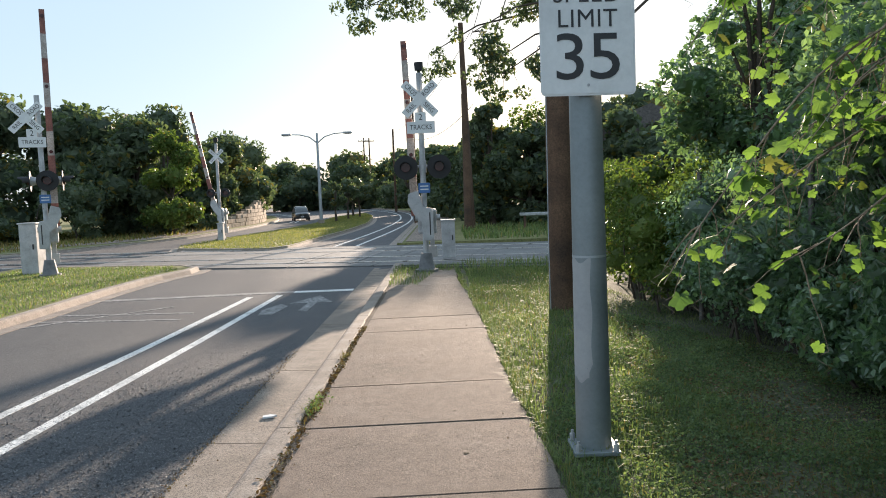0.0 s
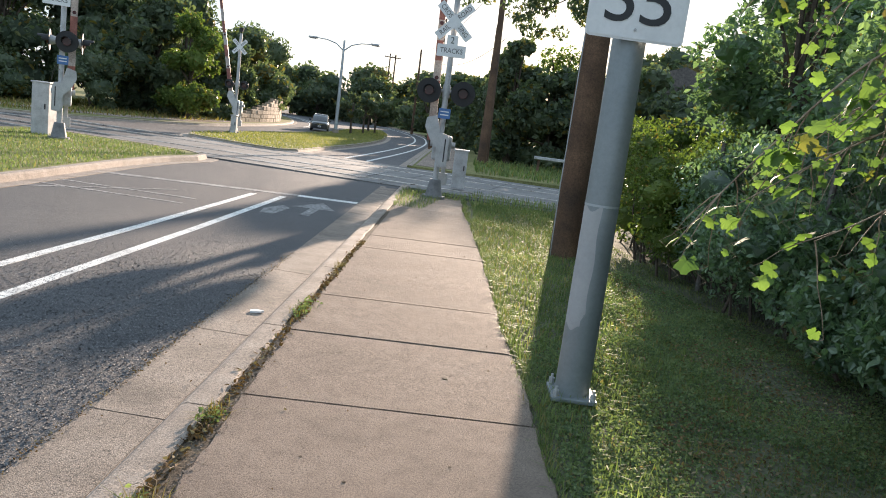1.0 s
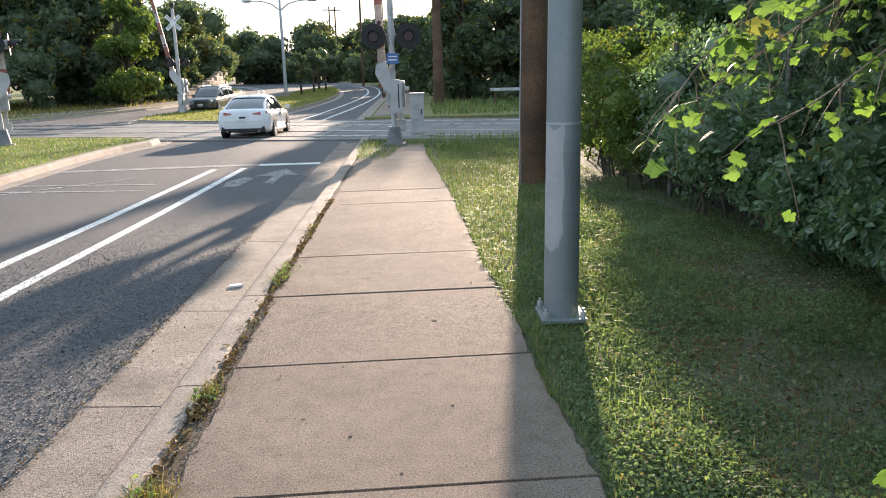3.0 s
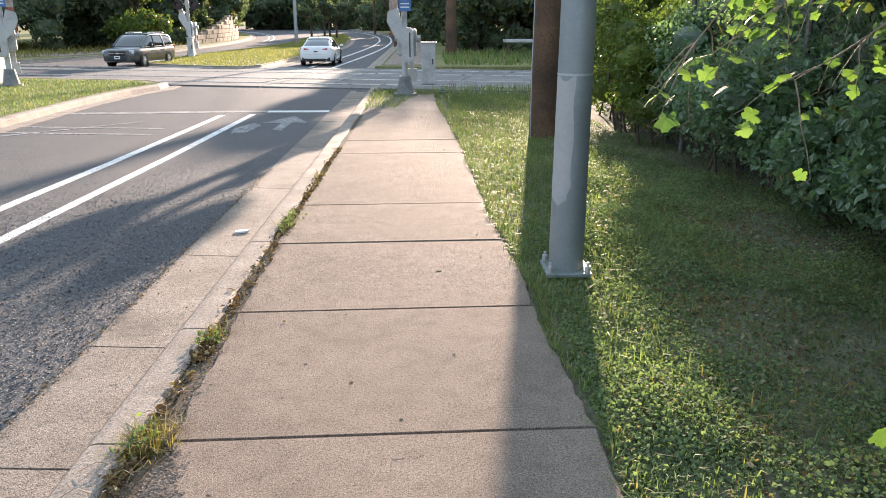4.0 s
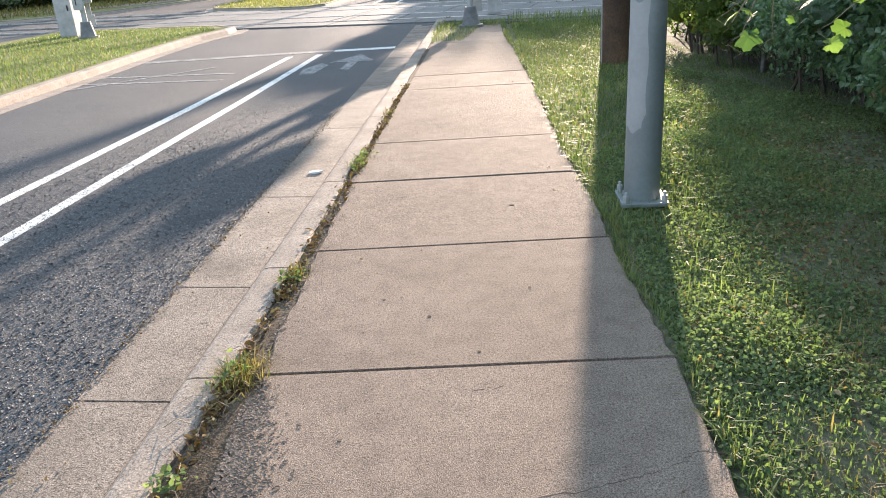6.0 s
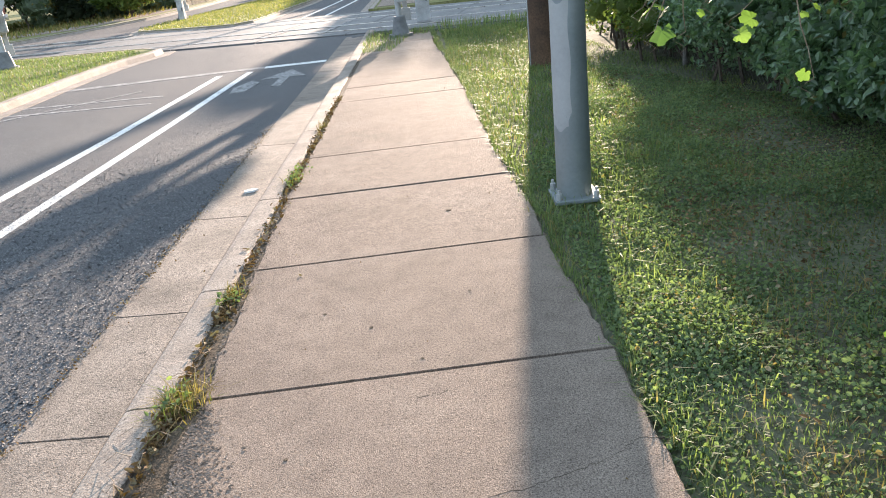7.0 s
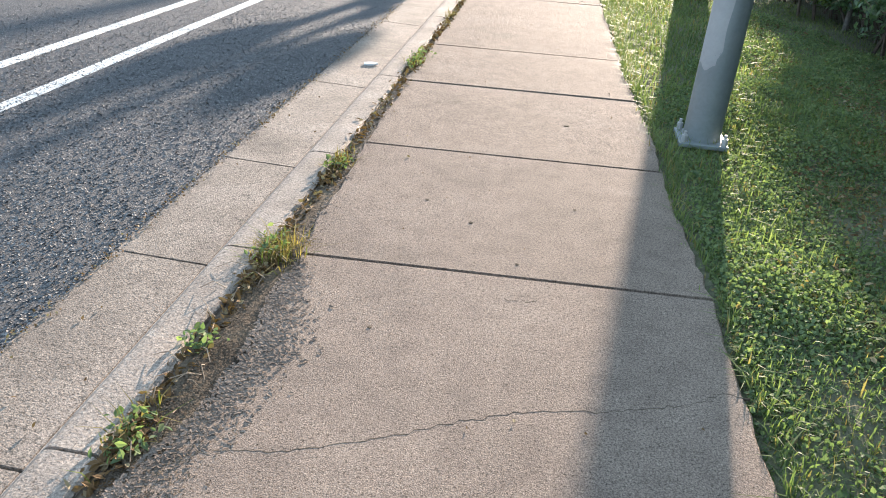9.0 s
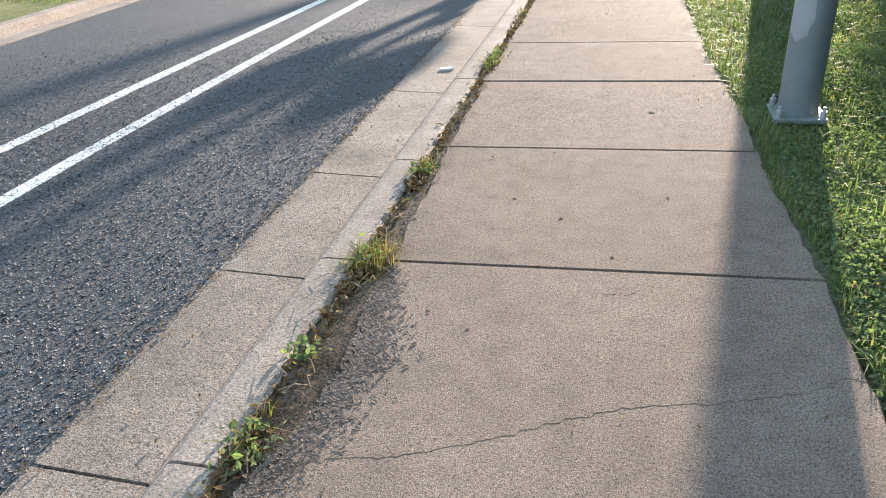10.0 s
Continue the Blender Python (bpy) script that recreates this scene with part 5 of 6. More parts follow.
q = np.concatenate([np.stack([RNG.normal(x, 0.16, 170), RNG.normal(y, 0.2, 170)], 1) for x, y in ((1.75, 1.7), (2.0, 1.5), (1.6, 1.9), (2.6, 3.9), (2.9, 4.6), (2.3, 3.3), (1.9, 2.9), (3.0, 3.2), (2.75, 4.3), (2.5, 5.2), (2.2, 4.2), (2.8, 6.0), (3.1, 3.8))])
soup("dry_tufts", *blade_soup(on(q, heights(q)), 0.06, 0.0045, 1.4), M_DRY, "dry straw-coloured grass patches", "grass")
p = scatter([(1.5, 1.0), (3.9, 1.0), (3.8, 7.5), (2.6, 10.0), (2.0, 6)], 700)
p = p[RNG.random(len(p)) < np.clip(0.35 + 0.6 * np.sin(p[:, 0] * 3.3 + 1) * np.sin(p[:, 1] * 1.7 + 0.5), 0.06, 1.0)]
soup("verge_litter", *leaf_soup(on(p, heights(p) + RNG.uniform(0.006, 0.04, len(p))), 0.03, 0.0, 0.6, 0.3), M_LITTER, "brown dead leaves on the shaded verge", "litter")
# grass hanging over the walk's right edge
yy = RNG.uniform(1.2, 17, 5200)
q = np.stack([np.array([edge_x(t) for t in yy]) + 0.01 + np.abs(RNG.normal(0, 0.05, len(yy))) + 0.03 * np.sin(yy * 3.7) * np.sin(yy * 1.3), yy], 1)
soup("edge_grass", *blade_soup(on(q, -0.01), 0.06, 0.006, 1.0), M_GRASS, "grass creeping over the walk's edge", "grass")
# weeds and litter in the gap between kerb and walk
yy = np.concatenate([RNG.uniform(0.4, 10, 1400), RNG.normal(2.62, 0.09, 260), RNG.normal(3.62, 0.06, 120), RNG.normal(6.1, 0.12, 200), RNG.normal(1.55, 0.08, 160)])
q = np.stack([-0.76 + RNG.normal(0, 0.026, len(yy)), yy], 1)
soup("gap_litter", *leaf_soup(on(q, -0.02 + RNG.uniform(0, 0.035, len(q))), 0.035, 0.0, 0.5), M_LITTER, "dry leaf litter in the gap by the kerb", "litter")
cl = np.concatenate([np.stack([RNG.normal(x, sx, n), RNG.normal(y, sy, n)], 1) for x, y, sx, sy, n in ((-0.73, 2.78, 0.05, 0.07, 420), (-0.77, 3.85, 0.03, 0.06, 130), (-0.77, 6.15, 0.03, 0.14, 150), (-0.76, 1.62, 0.03, 0.07, 60), (-0.78, 8.2, 0.03, 0.1, 60))])
soup("gap_weeds", *blade_soup(on(cl, -0.03), 0.085, 0.005, 1.0), M_DRY, "dry grass weeds sprouting from the kerb gap", "weeds")
cl = np.concatenate([np.stack([RNG.normal(-0.76, 0.035, n), RNG.normal(y, sy, n)], 1) for y, sy, n in ((1.60, 0.06, 80), (2.06, 0.04, 50), (3.8, 0.05, 50), (6.2, 0.15, 140), (2.78, 0.06, 50))])
soup("gap_sprouts", *leaf_soup(on(cl, RNG.uniform(0.0, 0.05, len(cl))), 0.028, -0.1, 0.6), M_WEED, "small green sprouts in the kerb gap", "weeds")
# soil crumbs washed out of the gap over the slab
n = 7000
yy = np.concatenate([RNG.normal(1.95, 0.33, n // 2), RNG.normal(1.35, 0.25, n // 4), RNG.uniform(0.6, 6.5, n // 4)])
xx = -0.74 + np.abs(RNG.normal(0, 0.075, len(yy))) * np.clip(1.5 - 0.35 * np.abs(yy - 1.9), 0.25, 1.5)
soup("soil_crumbs", *leaf_soup(on(np.stack([xx, yy], 1), 0.002), 0.0065, 0.0, 0.9, 0.25), M_DIRT, "dark soil crumbs spilled on the concrete", "soil")
n = 1700
yy = np.concatenate([RNG.normal(2.25, 0.24, n // 2), RNG.normal(1.75, 0.22, n // 4), RNG.normal(1.4, 0.12, n // 8), RNG.uniform(2.6, 6, n // 8)])
reach = np.interp(yy, (1.2, 1.7, 2.2, 2.6, 2.8, 6), (0.04, 0.07, 0.10, 0.07, 0.02, 0.012))
xx = np.array([left_x(t) for t in yy]) + np.abs(RNG.normal(0, 1, len(yy))) * reach - 0.02
soup("soil_film", *leaf_soup(on(np.stack([xx, yy], 1), RNG.uniform(0.001, 0.003, len(yy))), 0.019, 0.0, 0.7, 0.01), M_FILM, "thin dark soil washed over the concrete", "soil")
# grass at the walk's far end, by the signal
p = scatter([(-0.8, 14.3), (-0.2, 14.3), (0.1, 16.6), (0.7, 16.8), (0.7, 18.0), (-0.9, 18.0)], 420)
soup("far_grass", *blade_soup(on(p, -0.01), 0.10, 0.008, 0.7), M_GRASS, "grass growing over the far end of the walk", "grass")
p = scatter([(0.75, 15.5), (9, 14.5), (9, 17.6), (2.6, 18.6), (0.7, 18.6)], 130)
soup("rail_grass", *blade_soup(on(p, -0.02), 0.16, 0.014, 0.6), M_GRASS, "rough grass before the rails", "grass")
p = scatter([(-12.4, 9), (-7.0, 9), (-7.0, 17.5), (-6.7, 19.5), (-7.2, 20.5), (-11.8, 21.6)], 420)
soup("median_grass", *blade_soup(on(p, 0.0), 0.06, 0.012, 0.8), M_GRASS, "mown grass on the near median", "grass")
p = scatter([(x * 0.985 - 0.1, y) for x, y in fm_poly], 150)
soup("median_dry_grass", *blade_soup(on(p, 0.0), 0.06, 0.024, 0.8), M_MEDIAN, "sun-dried grass on the far median", "grass")
p = scatter([(x - 1.2, y + 0.4) for x, y in lv if -50 < x and y < 66] + [(-22, 66), (-26, 45), (-48, 32)], 22)
soup("verge_dry_grass", *blade_soup(on(p, 0.0), 0.22, 0.04, 0.7), M_DRY, "tall dry grass before the woods", "grass")
p = scatter([(1.0, 27), (14, 26.5), (14, 36), (1.0, 36)], 40)
soup("verge_far_grass", *blade_soup(on(p, 0.0), 0.25, 0.04, 0.6), M_GRASS, "rough grass beyond the rails", "grass")
# ballast stones beside the rails
p = np.stack([RNG.uniform(0.6, 14, 5200), RNG.uniform(-1.0, 6.2, 5200)], 1)
w = np.array([track_point(a, b) for a, b in p])
soup("ballast_stones", *leaf_soup(on(w, -0.15 + RNG.uniform(0, 0.03, len(w))), 0.10, 0.0, 0.9), M_BALLAST, "loose grey ballast stones between the rails", "ballast")
# dead leaves and grit on the walk and gutter
p = np.concatenate([scatter([(-0.7, 1), (1.0, 1), (0.8, 12), (-0.65, 12)], 3.0), scatter([(-1.45, 0.8), (-1.02, 0.8), (-1.02, 9), (-1.45, 9)], 8.0)])
z = np.where(p[:, 0] > -0.8, 0.006, -0.102)
soup("walk_litter", *leaf_soup(on(p, z), 0.016, 0.0, 0.6), M_LITTER, "scattered dead leaf bits on the concrete", "litter")
# the asphalt's coarse stones where it is worn open
p = scatter([(-6.5, 0.6), (-1.48, 0.6), (-1.48, 13), (-6.5, 13)], 4200)
p = p[RNG.random(len(p)) < np.clip(1.5 - p[:, 1] / 7 + 0.12 * (p[:, 0] + 1.5), 0, 1)]
soup("asphalt_stones", *leaf_soup(on(p, ROAD_Z + 0.004), 0.013, 0.0, 0.9, 0.35), M_GRIT, "coarse stones in the worn asphalt", "asphalt")
# ragged asphalt crumbs and weeds along the gutter's edge
yy = RNG.uniform(0.5, 9, 1100)
q = np.stack([-1.50 + RNG.normal(0, 0.025, len(yy)), yy], 1)
soup("gutter_grit", *leaf_soup(on(q, -0.1 + RNG.uniform(0, 0.012, len(q))), 0.013, 0.0, 0.7), M_LITTER, "grit and dead weeds along the gutter edge", "litter")

thing("paper_scrap", prism(B(), [(-1.24, 6.28), (-1.16, 6.30), (-1.13, 6.34), (-1.19, 6.36), (-1.25, 6.33)], -0.112, -0.096), M_SIGN, "crumpled white paper scrap lying in the gutter", "litter")
# loose straw and twigs by the kerb
for k in range(26):
    r = random.Random(k + 50)
    x, y, a, l = -0.74 + r.gauss(0, 0.05), r.choice((1.6, 1.9, 2.2, 2.6, 3.0)) + r.gauss(0, 0.12), r.uniform(0, math.tau), r.uniform(0.05, 0.16)
    thing("twig", tube(B(), [(x, y, 0.008), (x + l * 0.5 * math.cos(a), y + l * 0.5 * math.sin(a), 0.02 + r.uniform(0, 0.02)), (x + l * math.cos(a + 0.2), y + l * math.sin(a + 0.2), 0.008)], 0.0022, 0.0012, 5), M_VINE, "dry straw twig lying by the kerb", "twig", group="twigs by the kerb")


# ---- vehicles ----
M_WHITE_CAR = plain("white_car_paint", (0.74, 0.76, 0.78), 0.25, 0.0, coat=0.8, grime=0.08)
M_GREY_CAR = plain("graphite_car_paint", (0.075, 0.08, 0.085), 0.28, 0.5, coat=0.8, grime=0.12)
M_GLASS = plain("tinted_glass", (0.025, 0.032, 0.036), 0.06, 0.0, coat=1.0, grime=0.05)
M_TYRE = plain("tyre_rubber", (0.018, 0.018, 0.019), 0.85)
M_RIM = plain("alloy_rim", (0.55, 0.56, 0.57), 0.3, 0.85)
M_TRIM = plain("black_trim", (0.016, 0.016, 0.017), 0.55)
M_TAIL = plain("tail_lamp_red", (0.42, 0.03, 0.03), 0.2, coat=1.0)
M_HEAD = plain("headlamp_glass", (0.62, 0.64, 0.66), 0.15, coat=1.0)
M_CHROME = plain("chrome", (0.7, 0.7, 0.7), 0.12, 1.0)


def loft(sections):
    bm = B()
    rings = [[bm.verts.new(p) for p in s] for s in sections]
    k = len(rings[0])
    for a, b in zip(rings, rings[1:]):
        for i in range(k):
            bm.faces.new((a[i], a[(i + 1) % k], b[(i + 1) % k], b[i]))
    bm.faces.new(rings[0][::-1])
    bm.faces.new(rings[-1])
    bmesh.ops.recalc_face_normals(bm, faces=bm.faces)
    return bm


def spline(rows, n=5):
    """More rows between the given ones, on a smooth curve."""
    R = [np.array(r, float) for r in rows]
    R = [R[0]] + R + [R[-1]]
    out = []
    for a, b, c, d in zip(R, R[1:], R[2:], R[3:]):
        for i in range(n):
            t = i / n
            out.append(0.5 * (2 * b + (c - a) * t + (2 * a - 5 * b + 4 * c - d) * t * t + (3 * b - a - 3 * c + d) * t ** 3))
    return out + [R[-1]]


def body_ring(y, zb, zt, hw):
    h = zt - zb
    half = [(hw * 0.86, zb), (hw * 0.97, zb + 0.10 * h), (hw * 0.995, zb + 0.35 * h), (hw, zb + 0.58 * h), (hw * 0.975, zb + 0.80 * h), (hw * 0.92, zb + 0.94 * h), (hw * 0.78, zt), (hw * 0.4, zt + 0.015)]
    return [(x, y, z) for x, z in half] + [(-x, y, z) for x, z in half[::-1]]


def cabin_ring(y, zb, zr, wb, wr):
    zr = max(zr, zb + 0.02)
    f = (zr - zb)
    half = [(wb, zb - 0.06), (wb, zb), (wb + (wr - wb) * 0.55, zb + f * 0.6), (wr, zb + f * 0.9), (wr * 0.8, zb + f * 0.985), (wr * 0.4, zr)]
    return [(x, y, z) for x, z in half] + [(-x, y, z) for x, z in half[::-1]]


def wheel(e, x, y, r):
    s = 1 if x > 0 else -1
    w = new("wheel")
    w.parent = e
    w.matrix_local = pose(x, y, r)
    bm = B()
    prof = [(r * 0.66, -0.10), (r * 0.93, -0.105), (r, -0.07), (r, 0.07), (r * 0.93, 0.105), (r * 0.66, 0.10)]
    seg = 28
    rings = [[bm.verts.new((o, q * math.cos(k * math.tau / seg), q * math.sin(k * math.tau / seg))) for q, o in prof] for k in range(seg)]
    for k in range(seg):
        a, b = rings[k], rings[(k + 1) % seg]
        for i in range(len(prof)):
            bm.faces.new((a[i], a[(i + 1) % len(prof)], b[(i + 1) % len(prof)], b[i]))
    bmesh.ops.recalc_face_normals(bm, faces=bm.faces)
    smooth(part("tyre", bm, M_TYRE, w))
    rim = B()
    cyl(rim, (-0.02 * s, 0, 0), (0.03 * s, 0, 0), r * 0.66, r * 0.66, 24)
    part("rim_well", rim, M_TRIM, w)
    sp = B()
    for k in range(10):
        a = k * math.tau / 10
        cyl(sp, (0.10 * s, 0, 0), (0.085 * s, r * 0.64 * math.cos(a), r * 0.64 * math.sin(a)), 0.022, 0.03, 6)
    cyl(sp, (0.04 * s, 0, 0), (0.112 * s, 0, 0), 0.06, 0.05, 12)
    bmesh.ops.create_cone(sp, cap_ends=False, segments=24, radius1=r * 0.66, radius2=r * 0.66, depth=0.14, matrix=pose(0.0, 0, 0, 0, 90, 0))
    part("rim", sp, M_RIM, w)
    return w


def vehicle(name, label, paint, body, cab, wheels, r, suv=False):
    e = empty(name, label, "car")
    smooth(part("body", loft([body_ring(*row) for row in spline(body)]), paint, e), 50)
    rows = spline(cab)
    smooth(part("glasshouse", loft([cabin_ring(*row) for row in rows]), M_GLASS, e, "dark tinted windows"), 50)
    # roof skin over the glass
    top = [row for row in rows if row[2] > max(q[2] for q in cab) - (0.10 if not suv else 0.07)]
    roof = B()
    grid = []
    for y, zb, zr, wb, wr in top:
        f = zr - zb
        half = [(wr + 0.012, zb + f * 0.86), (wr + 0.008, zb + f * 0.93), (wr * 0.8, zb + f * 0.985 + 0.014), (wr * 0.4, zr + 0.014), (0, zr + 0.018)]
        grid.append([roof.verts.new((x, y, z)) for x, z in half] + [roof.verts.new((-x, y, z)) for x, z in half[-2::-1]])
    for a, b in zip(grid, grid[1:]):
        for i in range(len(a) - 1):
            roof.faces.new((a[i], a[i + 1], b[i + 1], b[i]))
    ro = smooth(part("roof", roof, paint, e), 60)
    ro.modifiers.new("thick", "SOLIDIFY").thickness = 0.02
    # pillars along the cabin's corners
    for s in (-1, 1):
        side = [(s * (row[4] + 0.005), row[0], row[1] + (max(row[2], row[1] + 0.02) - row[1]) * 0.9) for row in rows]
        part("roof_side", tube(B(), side, 0.035, seg=8), paint, e)
        belt = [(s * (row[3] + 0.002), row[0], row[1]) for row in rows]
        part("belt_trim", tube(B(), belt, 0.014, seg=6), M_CHROME if not suv else M_TRIM, e)
        for yb, lean in (((-0.15, 0.12), (-1.12, 0.1)) if not suv else ((-0.05, 0.1), (-1.15, 0.0))):
            near_row = min(rows, key=lambda q: abs(q[0] - yb))
            y, zb, zr, wb, wr = near_row
            part("pillar", tube(B(), [(s * (wb + 0.004), y + lean, zb), (s * (wb + (wr - wb) * 0.55 + 0.004), y + lean * 0.5, zb + (zr - zb) * 0.6), (s * (wr + 0.004), y, zb + (zr - zb) * 0.9)], 0.035, seg=6), paint if suv else M_TRIM, e)
    hw = max(b[3] for b in body)
    for s in (-1, 1):
        for y in wheels:
            part("wheel_arch", cyl(B(), (s * (hw - 0.12), y, r + 0.03), (s * (hw + 0.002), y, r + 0.03), r + 0.055, r + 0.055, 28), M_TRIM, e)
            wheel(e, s * (hw - 0.085), y, r)
        m = part("mirror", box(B(), (s * (hw + 0.10), cab[-1][0] - 0.55, cab[-1][1] + 0.09), (0.2, 0.11, 0.14), bevel=0.035), paint if not suv else M_TRIM, e)
        for y in (0.25, -0.75):
            part("door_handle", box(B(), (s * (hw - 0.005), y - 0.25, body[4][2] - 0.14), (0.03, 0.2, 0.03), bevel=0.01), paint, e)
        seam = B()
        for y in (0.95, -0.12, -1.05):
            box(seam, (s * (hw + 0.001), y, 0.62), (0.006, 0.008, 0.5))
        part("door_seams", seam, M_TRIM, e)
        part("sill", box(B(), (s * (hw - 0.05), 0, 0.25), (0.1, 1.95, 0.12), bevel=0.03), M_TRIM if not suv else M_CHROME, e)
    return e


sedan = vehicle("white_sedan", "white four-door sedan driving away", M_WHITE_CAR,
    [(-2.43, 0.42, 0.86, 0.66), (-2.37, 0.33, 0.99, 0.80), (-2.1, 0.25, 1.04, 0.90), (-1.4, 0.20, 1.00, 0.925), (0, 0.18, 0.96, 0.925), (1.2, 0.20, 0.94, 0.915), (1.9, 0.22, 0.87, 0.88), (2.3, 0.28, 0.76, 0.76), (2.43, 0.36, 0.62, 0.58)],
    [(-2.02, 1.00, 1.03, 0.80, 0.70), (-1.55, 0.99, 1.25, 0.84, 0.62), (-1.0, 0.97, 1.42, 0.86, 0.60), (-0.4, 0.96, 1.475, 0.865, 0.60), (0.15, 0.95, 1.46, 0.86, 0.60), (0.6, 0.95, 1.36, 0.85, 0.62), (1.4, 0.93, 0.96, 0.80, 0.72)],
    (-1.42, 1.42), 0.33)
for s in (-1, 1):
    tl = loft([[(s * (x + 0.015), y - 0.03, z) for x, y, z in ring] for ring in ([(0.34, -2.41, 0.865), (0.34, -2.40, 0.90), (0.34, -2.36, 0.90), (0.34, -2.36, 0.865)], [(0.60, -2.41, 0.84), (0.60, -2.385, 0.945), (0.60, -2.3, 0.945), (0.60, -2.3, 0.84)], [(0.825, -2.28, 0.88), (0.825, -2.26, 0.95), (0.82, -2.12, 0.95), (0.82, -2.12, 0.88)])])
    part("tail_lamp", tl, M_TAIL, sedan, "red tail lamp")
    part("headlamp", box(B(), (s * 0.66, 2.24, 0.68), (0.3, 0.22, 0.1), bevel=0.03), M_HEAD, sedan)
    part("exhaust", cyl(B(), (s * 0.55, -2.42, 0.30), (s * 0.55, -2.2, 0.30), 0.04, 0.04, 12), M_CHROME, sedan)
part("rear_bumper_insert", box(B(), (0, -2.35, 0.37), (1.5, 0.14, 0.24), bevel=0.04), M_TRIM, sedan, "dark lower bumper")
part("number_plate", box(B(), (0, -2.445, 0.76), (0.31, 0.012, 0.155), bevel=0.004), M_SIGN, sedan)
part("plate_bars", box(B(), (0, -2.453, 0.76), (0.22, 0.004, 0.06)), M_BLACK, sedan)
part("boot_seam", box(box(B(), (0, -2.40, 0.955), (0.72, 0.012, 0.02)), (0, -2.435, 0.62), (1.3, 0.01, 0.008)), M_CHROME, sedan)
part("antenna_fin", box(B(), (0, -0.95, 1.475), (0.04, 0.16, 0.06), bevel=0.015), M_TRIM, sedan)

suv = vehicle("grey_suv", "dark grey family suv driving towards the crossing", M_GREY_CAR,
    [(-2.44, 0.50, 1.02, 0.80), (-2.40, 0.36, 1.10, 0.89), (-2.1, 0.28, 1.12, 0.93), (-1.2, 0.24, 1.08, 0.94), (0, 0.23, 1.05, 0.94), (1.0, 0.24, 1.04, 0.935), (1.75, 0.26, 1.00, 0.92), (2.25, 0.28, 0.93, 0.85), (2.44, 0.34, 0.84, 0.72)],
    [(-2.38, 1.08, 1.22, 0.84, 0.74), (-2.2, 1.08, 1.58, 0.87, 0.68), (-1.5, 1.06, 1.69, 0.88, 0.68), (-0.5, 1.05, 1.71, 0.88, 0.69), (0.2, 1.04, 1.68, 0.88, 0.69), (0.7, 1.03, 1.52, 0.87, 0.70), (1.35, 1.02, 1.06, 0.83, 0.76)],
    (-1.45, 1.44), 0.36, suv=True)
for s in (-1, 1):
    part("headlamp", box(B(), (s * 0.66, 2.30, 0.80), (0.34, 0.2, 0.17), bevel=0.04), M_HEAD, suv, "clear headlamp")
    part("fog_lamp", cyl(B(), (s * 0.66, 2.30, 0.45), (s * 0.66, 2.42, 0.45), 0.06, 0.06, 14), M_HEAD, suv)
    part("tail_lamp", box(B(), (s * 0.82, -2.36, 0.95), (0.14, 0.16, 0.3), bevel=0.03), M_TAIL, suv)
    part("roof_rail", tube(B(), [(s * 0.60, -1.8, 1.70), (s * 0.61, -1.6, 1.76), (s * 0.61, 0.0, 1.76), (s * 0.60, 0.2, 1.70)], 0.02, seg=6), M_CHROME, suv)
part("grille", box(B(), (0, 2.42, 0.74), (0.86, 0.08, 0.22), bevel=0.03), M_TRIM, suv, "black grille")
part("grille_bars", box(box(B(), (0, 2.465, 0.74), (0.84, 0.012, 0.022)), (0, 2.465, 0.74), (0.022, 0.012, 0.2)), M_CHROME, suv)
part("lower_grille", box(B(), (0, 2.42, 0.42), (1.0, 0.08, 0.12), bevel=0.03), M_TRIM, suv)
part("number_plate", box(B(), (0, 2.475, 0.53), (0.31, 0.012, 0.155), bevel=0.004), M_SIGN, suv)
part("plate_bars", box(B(), (0, 2.483, 0.53), (0.22, 0.004, 0.06)), M_BLACK, suv)


# ---- the lie of the land ----
# Level by the sign post, the street runs gently downhill to the tracks and levels out beyond them.
BROW = Vector((0.40, 0.02, 1.70))
WHOLE = ("crossing_signal", "signal_cabinet", "utility_pole", "street_lamp", "house", "oak_tree", "shrub", "young_tree", "median_tree", "hedge_tree", "live_oak")


def spread(y):
    u = np.maximum(np.asarray(y, float) - 4.0, 0.0)
    return 1 + 0.0205 * np.minimum(np.where(u < 4, u * u / 8, u - 2), 25.0)


def downhill(p):
    """From the level plan to the place on the slope."""
    p = np.asarray(p, float)
    b = np.array(BROW)
    return b + (p - b) * spread(p[..., 1])[..., None]


def road_height(y):
    """The road's height at a distance along the street."""
    ys = np.arange(-60, 140, 0.5)
    q = downhill(np.stack([np.zeros_like(ys), ys, np.full_like(ys, ROAD_Z)], 1))
    return float(np.interp(y, q[:, 1], q[:, 2]))


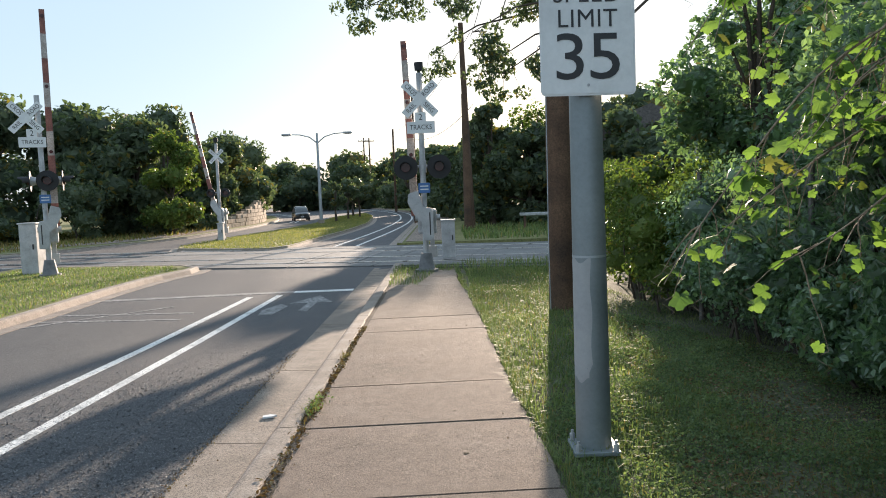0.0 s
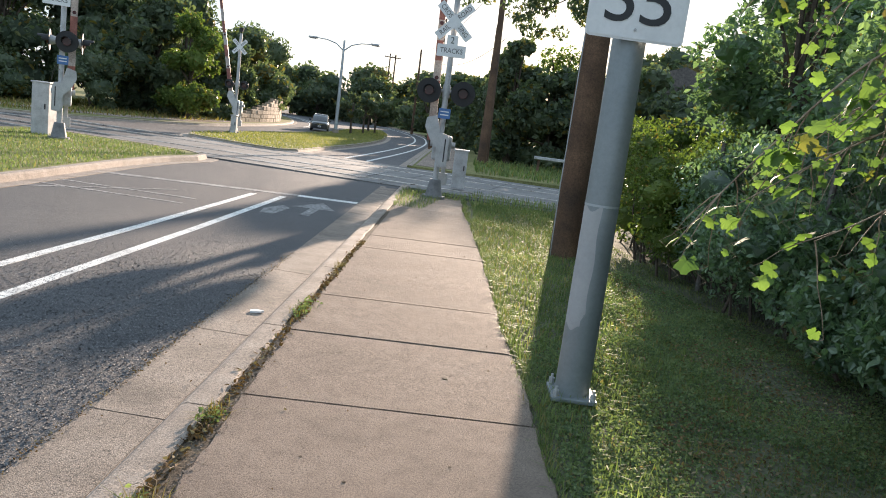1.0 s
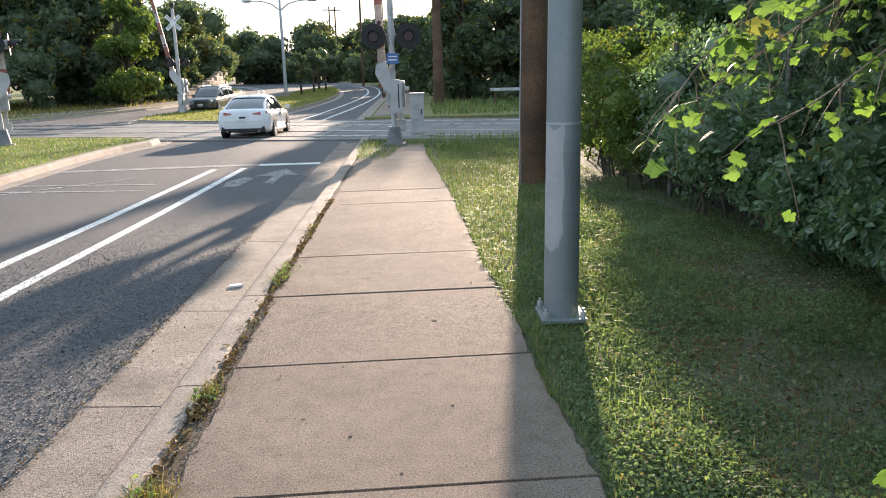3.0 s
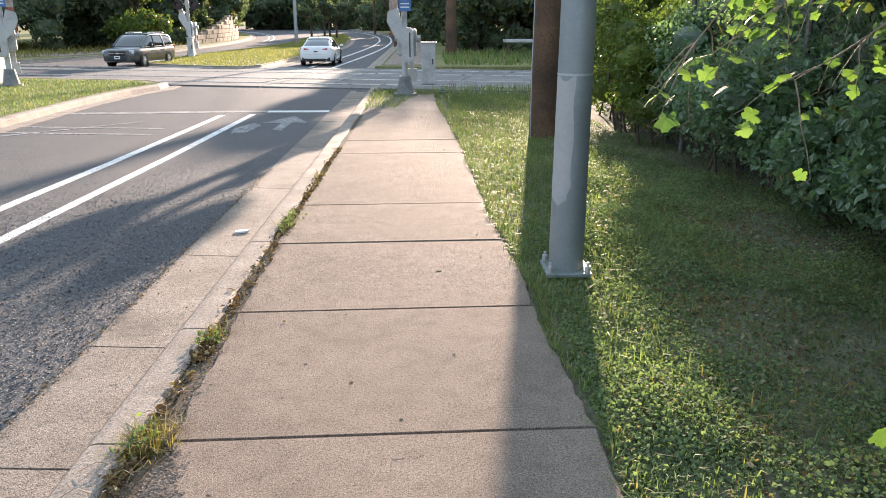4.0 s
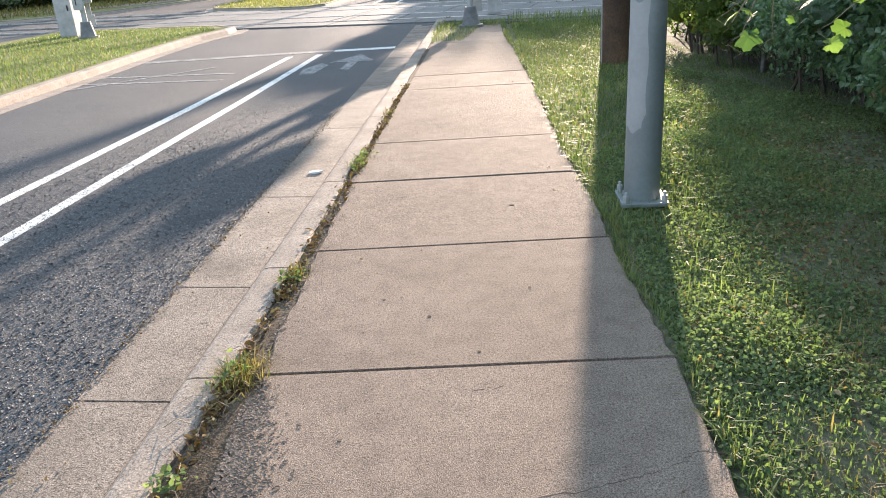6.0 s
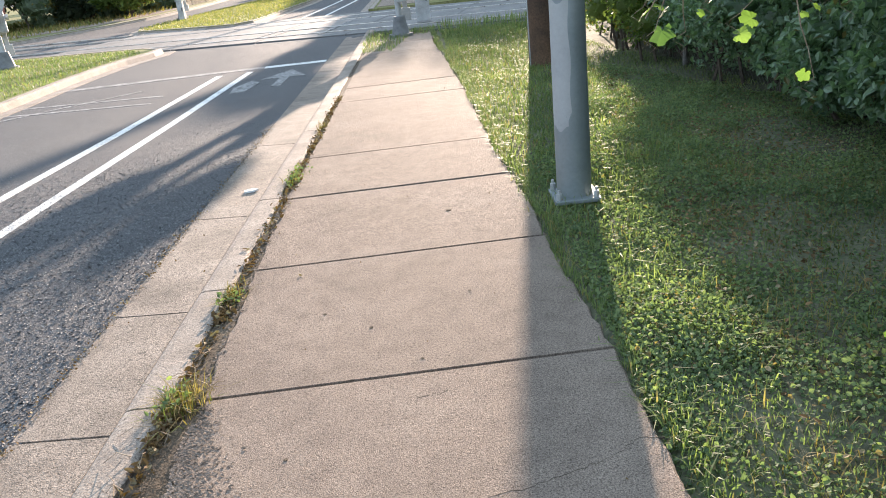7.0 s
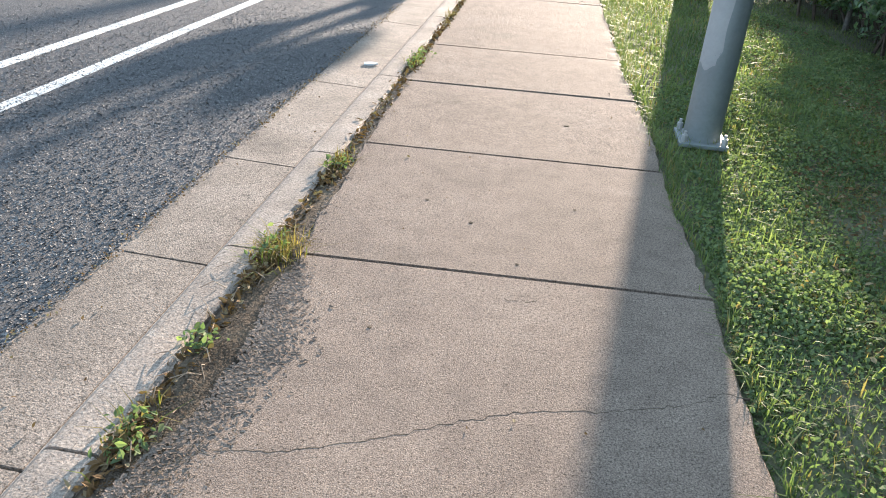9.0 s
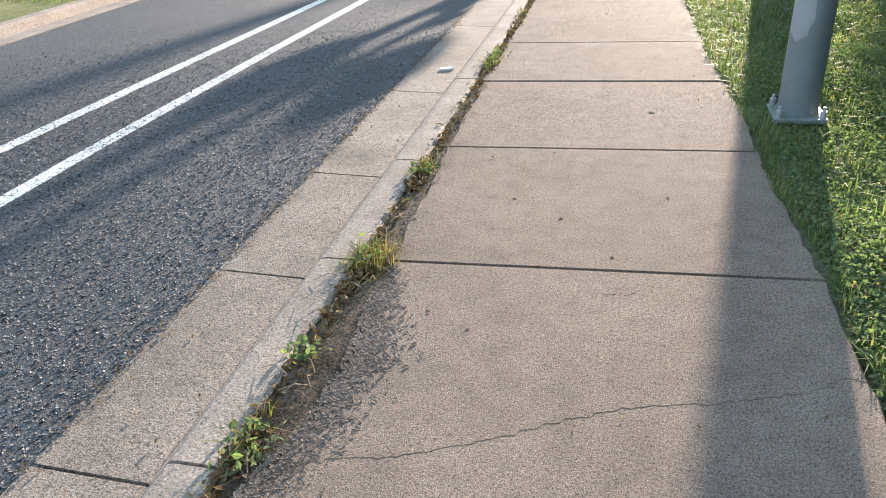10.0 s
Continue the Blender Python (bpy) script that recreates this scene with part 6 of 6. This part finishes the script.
def lay(ob, upper):
    me = ob.data
    m = upper @ ob.matrix_basis
    me.transform(m)
    ob.matrix_basis = upper.inverted()
    n = len(me.vertices)
    co = np.empty(n * 3)
    me.vertices.foreach_get("co", co)
    co = co.reshape(-1, 3)
    if n < 3000 and co[:, 1].max() - co[:, 1].min() > 2.0 and co[:, 1].max() > 4:
        bm = B()
        bm.from_mesh(me)
        lo, hi = max(4.0, co[:, 1].min()), min(32.0, co[:, 1].max())
        for y in np.arange(math.ceil(lo), hi, 1.0):
            bmesh.ops.bisect_plane(bm, geom=list(bm.verts) + list(bm.edges) + list(bm.faces), plane_co=(0, float(y), 0), plane_no=(0, 1, 0))
        bm.to_mesh(me)
        bm.free()
        co = np.empty(len(me.vertices) * 3)
        me.vertices.foreach_get("co", co)
        co = co.reshape(-1, 3)
    me.vertices.foreach_set("co", downhill(co).ravel())
    me.update()


def lay_of_the_land():
    for ob in [o for o in bpy.data.objects if o.parent is None and o.type in ("MESH", "EMPTY") and o not in (sedan, suv)]:
        kind = ob.name.split(".")[0]
        if kind in ("grape_vine", "speed_limit_sign"):
            continue
        if kind in WHOLE:
            at = ob.matrix_basis.translation.copy()
            k = float(spread(at.y))
            ob.matrix_basis = Matrix.Translation(downhill(at)) @ ob.matrix_basis.to_3x3().to_4x4() @ Matrix.Scale(k, 4)
        elif ob.type == "MESH":
            lay(ob, Matrix.Identity(4))
        else:
            for c in ob.children:
                lay(c, ob.matrix_basis)


lay_of_the_land()


def drive(car, rows, r):
    """Rows of seconds and the place on the road; the car points along its way, and its wheels roll."""
    P = [(t, Vector((x, y, road_height(y) + 0.003))) for t, x, y in rows]
    dist, last = 0.0, None
    out, dists = [], []
    for i, (t, p) in enumerate(P):
        d = P[min(i + 1, len(P) - 1)][1] - P[max(i - 1, 0)][1]
        yaw = math.degrees(math.atan2(-d.x, d.y))
        out.append((t, pose(*p, math.degrees(math.atan2(d.z, d.xy.length)), 0, yaw)))
        if last is not None:
            dist += (p - last).length
        dists.append((t, dist))
        last = p
    walk(car, out)
    # less than a quarter turn from row to row
    total = dists[-1][1]
    for w in [c for c in car.children if c.name.startswith("wheel") and "arch" not in c.name]:
        base = w.location.copy()
        n = int(total / (r * radians(75))) + 1
        spin = []
        for k in range(n + 1):
            s = total * k / n
            for (t0, s0), (t1, s1) in zip(dists, dists[1:]):
                if s <= s1 + 1e-9:
                    t = t0 + (t1 - t0) * (s - s0) / max(s1 - s0, 1e-6)
                    break
            spin.append((t, Matrix.Translation(base) @ Matrix.Rotation(-s / r, 4, "X")))
        keyed, seen = [], set()
        for t, m in spin:
            if frame(t) not in seen:
                seen.add(frame(t))
                keyed.append((t, m))
        if frame(10.0) not in seen:
            keyed.append((10.0, spin[-1][1]))
        walk(w, keyed)


def motions():
    drive(sedan, [(0.0, -5.3, -21.5), (1.0, -5.3, -4.8), (1.5, -5.3, 3.6), (2.0, -5.38, 11.9), (2.2, -5.45, 15.2), (2.4, -5.5, 18.5), (2.6, -5.53, 21.9), (2.8, -5.57, 25.3), (3.0, -5.6, 28.8), (3.2, -5.6, 32.1), (3.6, -5.6, 38.2), (4.0, -5.6, 44.0), (4.3, -5.6, 47.9), (4.5, -5.6, 50.3), (5.0, -5.8, 57.2), (5.5, -6.1, 64.0), (6.0, -6.7, 71.0), (7.0, -8.6, 85.0), (8.0, -11.2, 99.0), (9.0, -15.2, 112.5), (10.0, -20.6, 125.5)], 0.33)
    drive(suv, [(0.0, -17.6, 92.0), (0.5, -15.9, 86.0), (1.0, -14.7, 79.8), (1.5, -13.9, 73.4), (2.0, -13.4, 66.8), (2.4, -13.4, 61.5), (3.0, -13.9, 54.2), (3.2, -14.1, 51.8), (3.7, -14.8, 45.8), (4.3, -15.6, 38.6), (4.5, -15.95, 35.8), (5.0, -18.2, 29.2), (5.5, -20.5, 23.5), (6.0, -21.6, 17.5), (7.0, -22.0, 5.0), (8.0, -22.0, -8.0), (10.0, -22.0, -33.0)], 0.36)


motions()
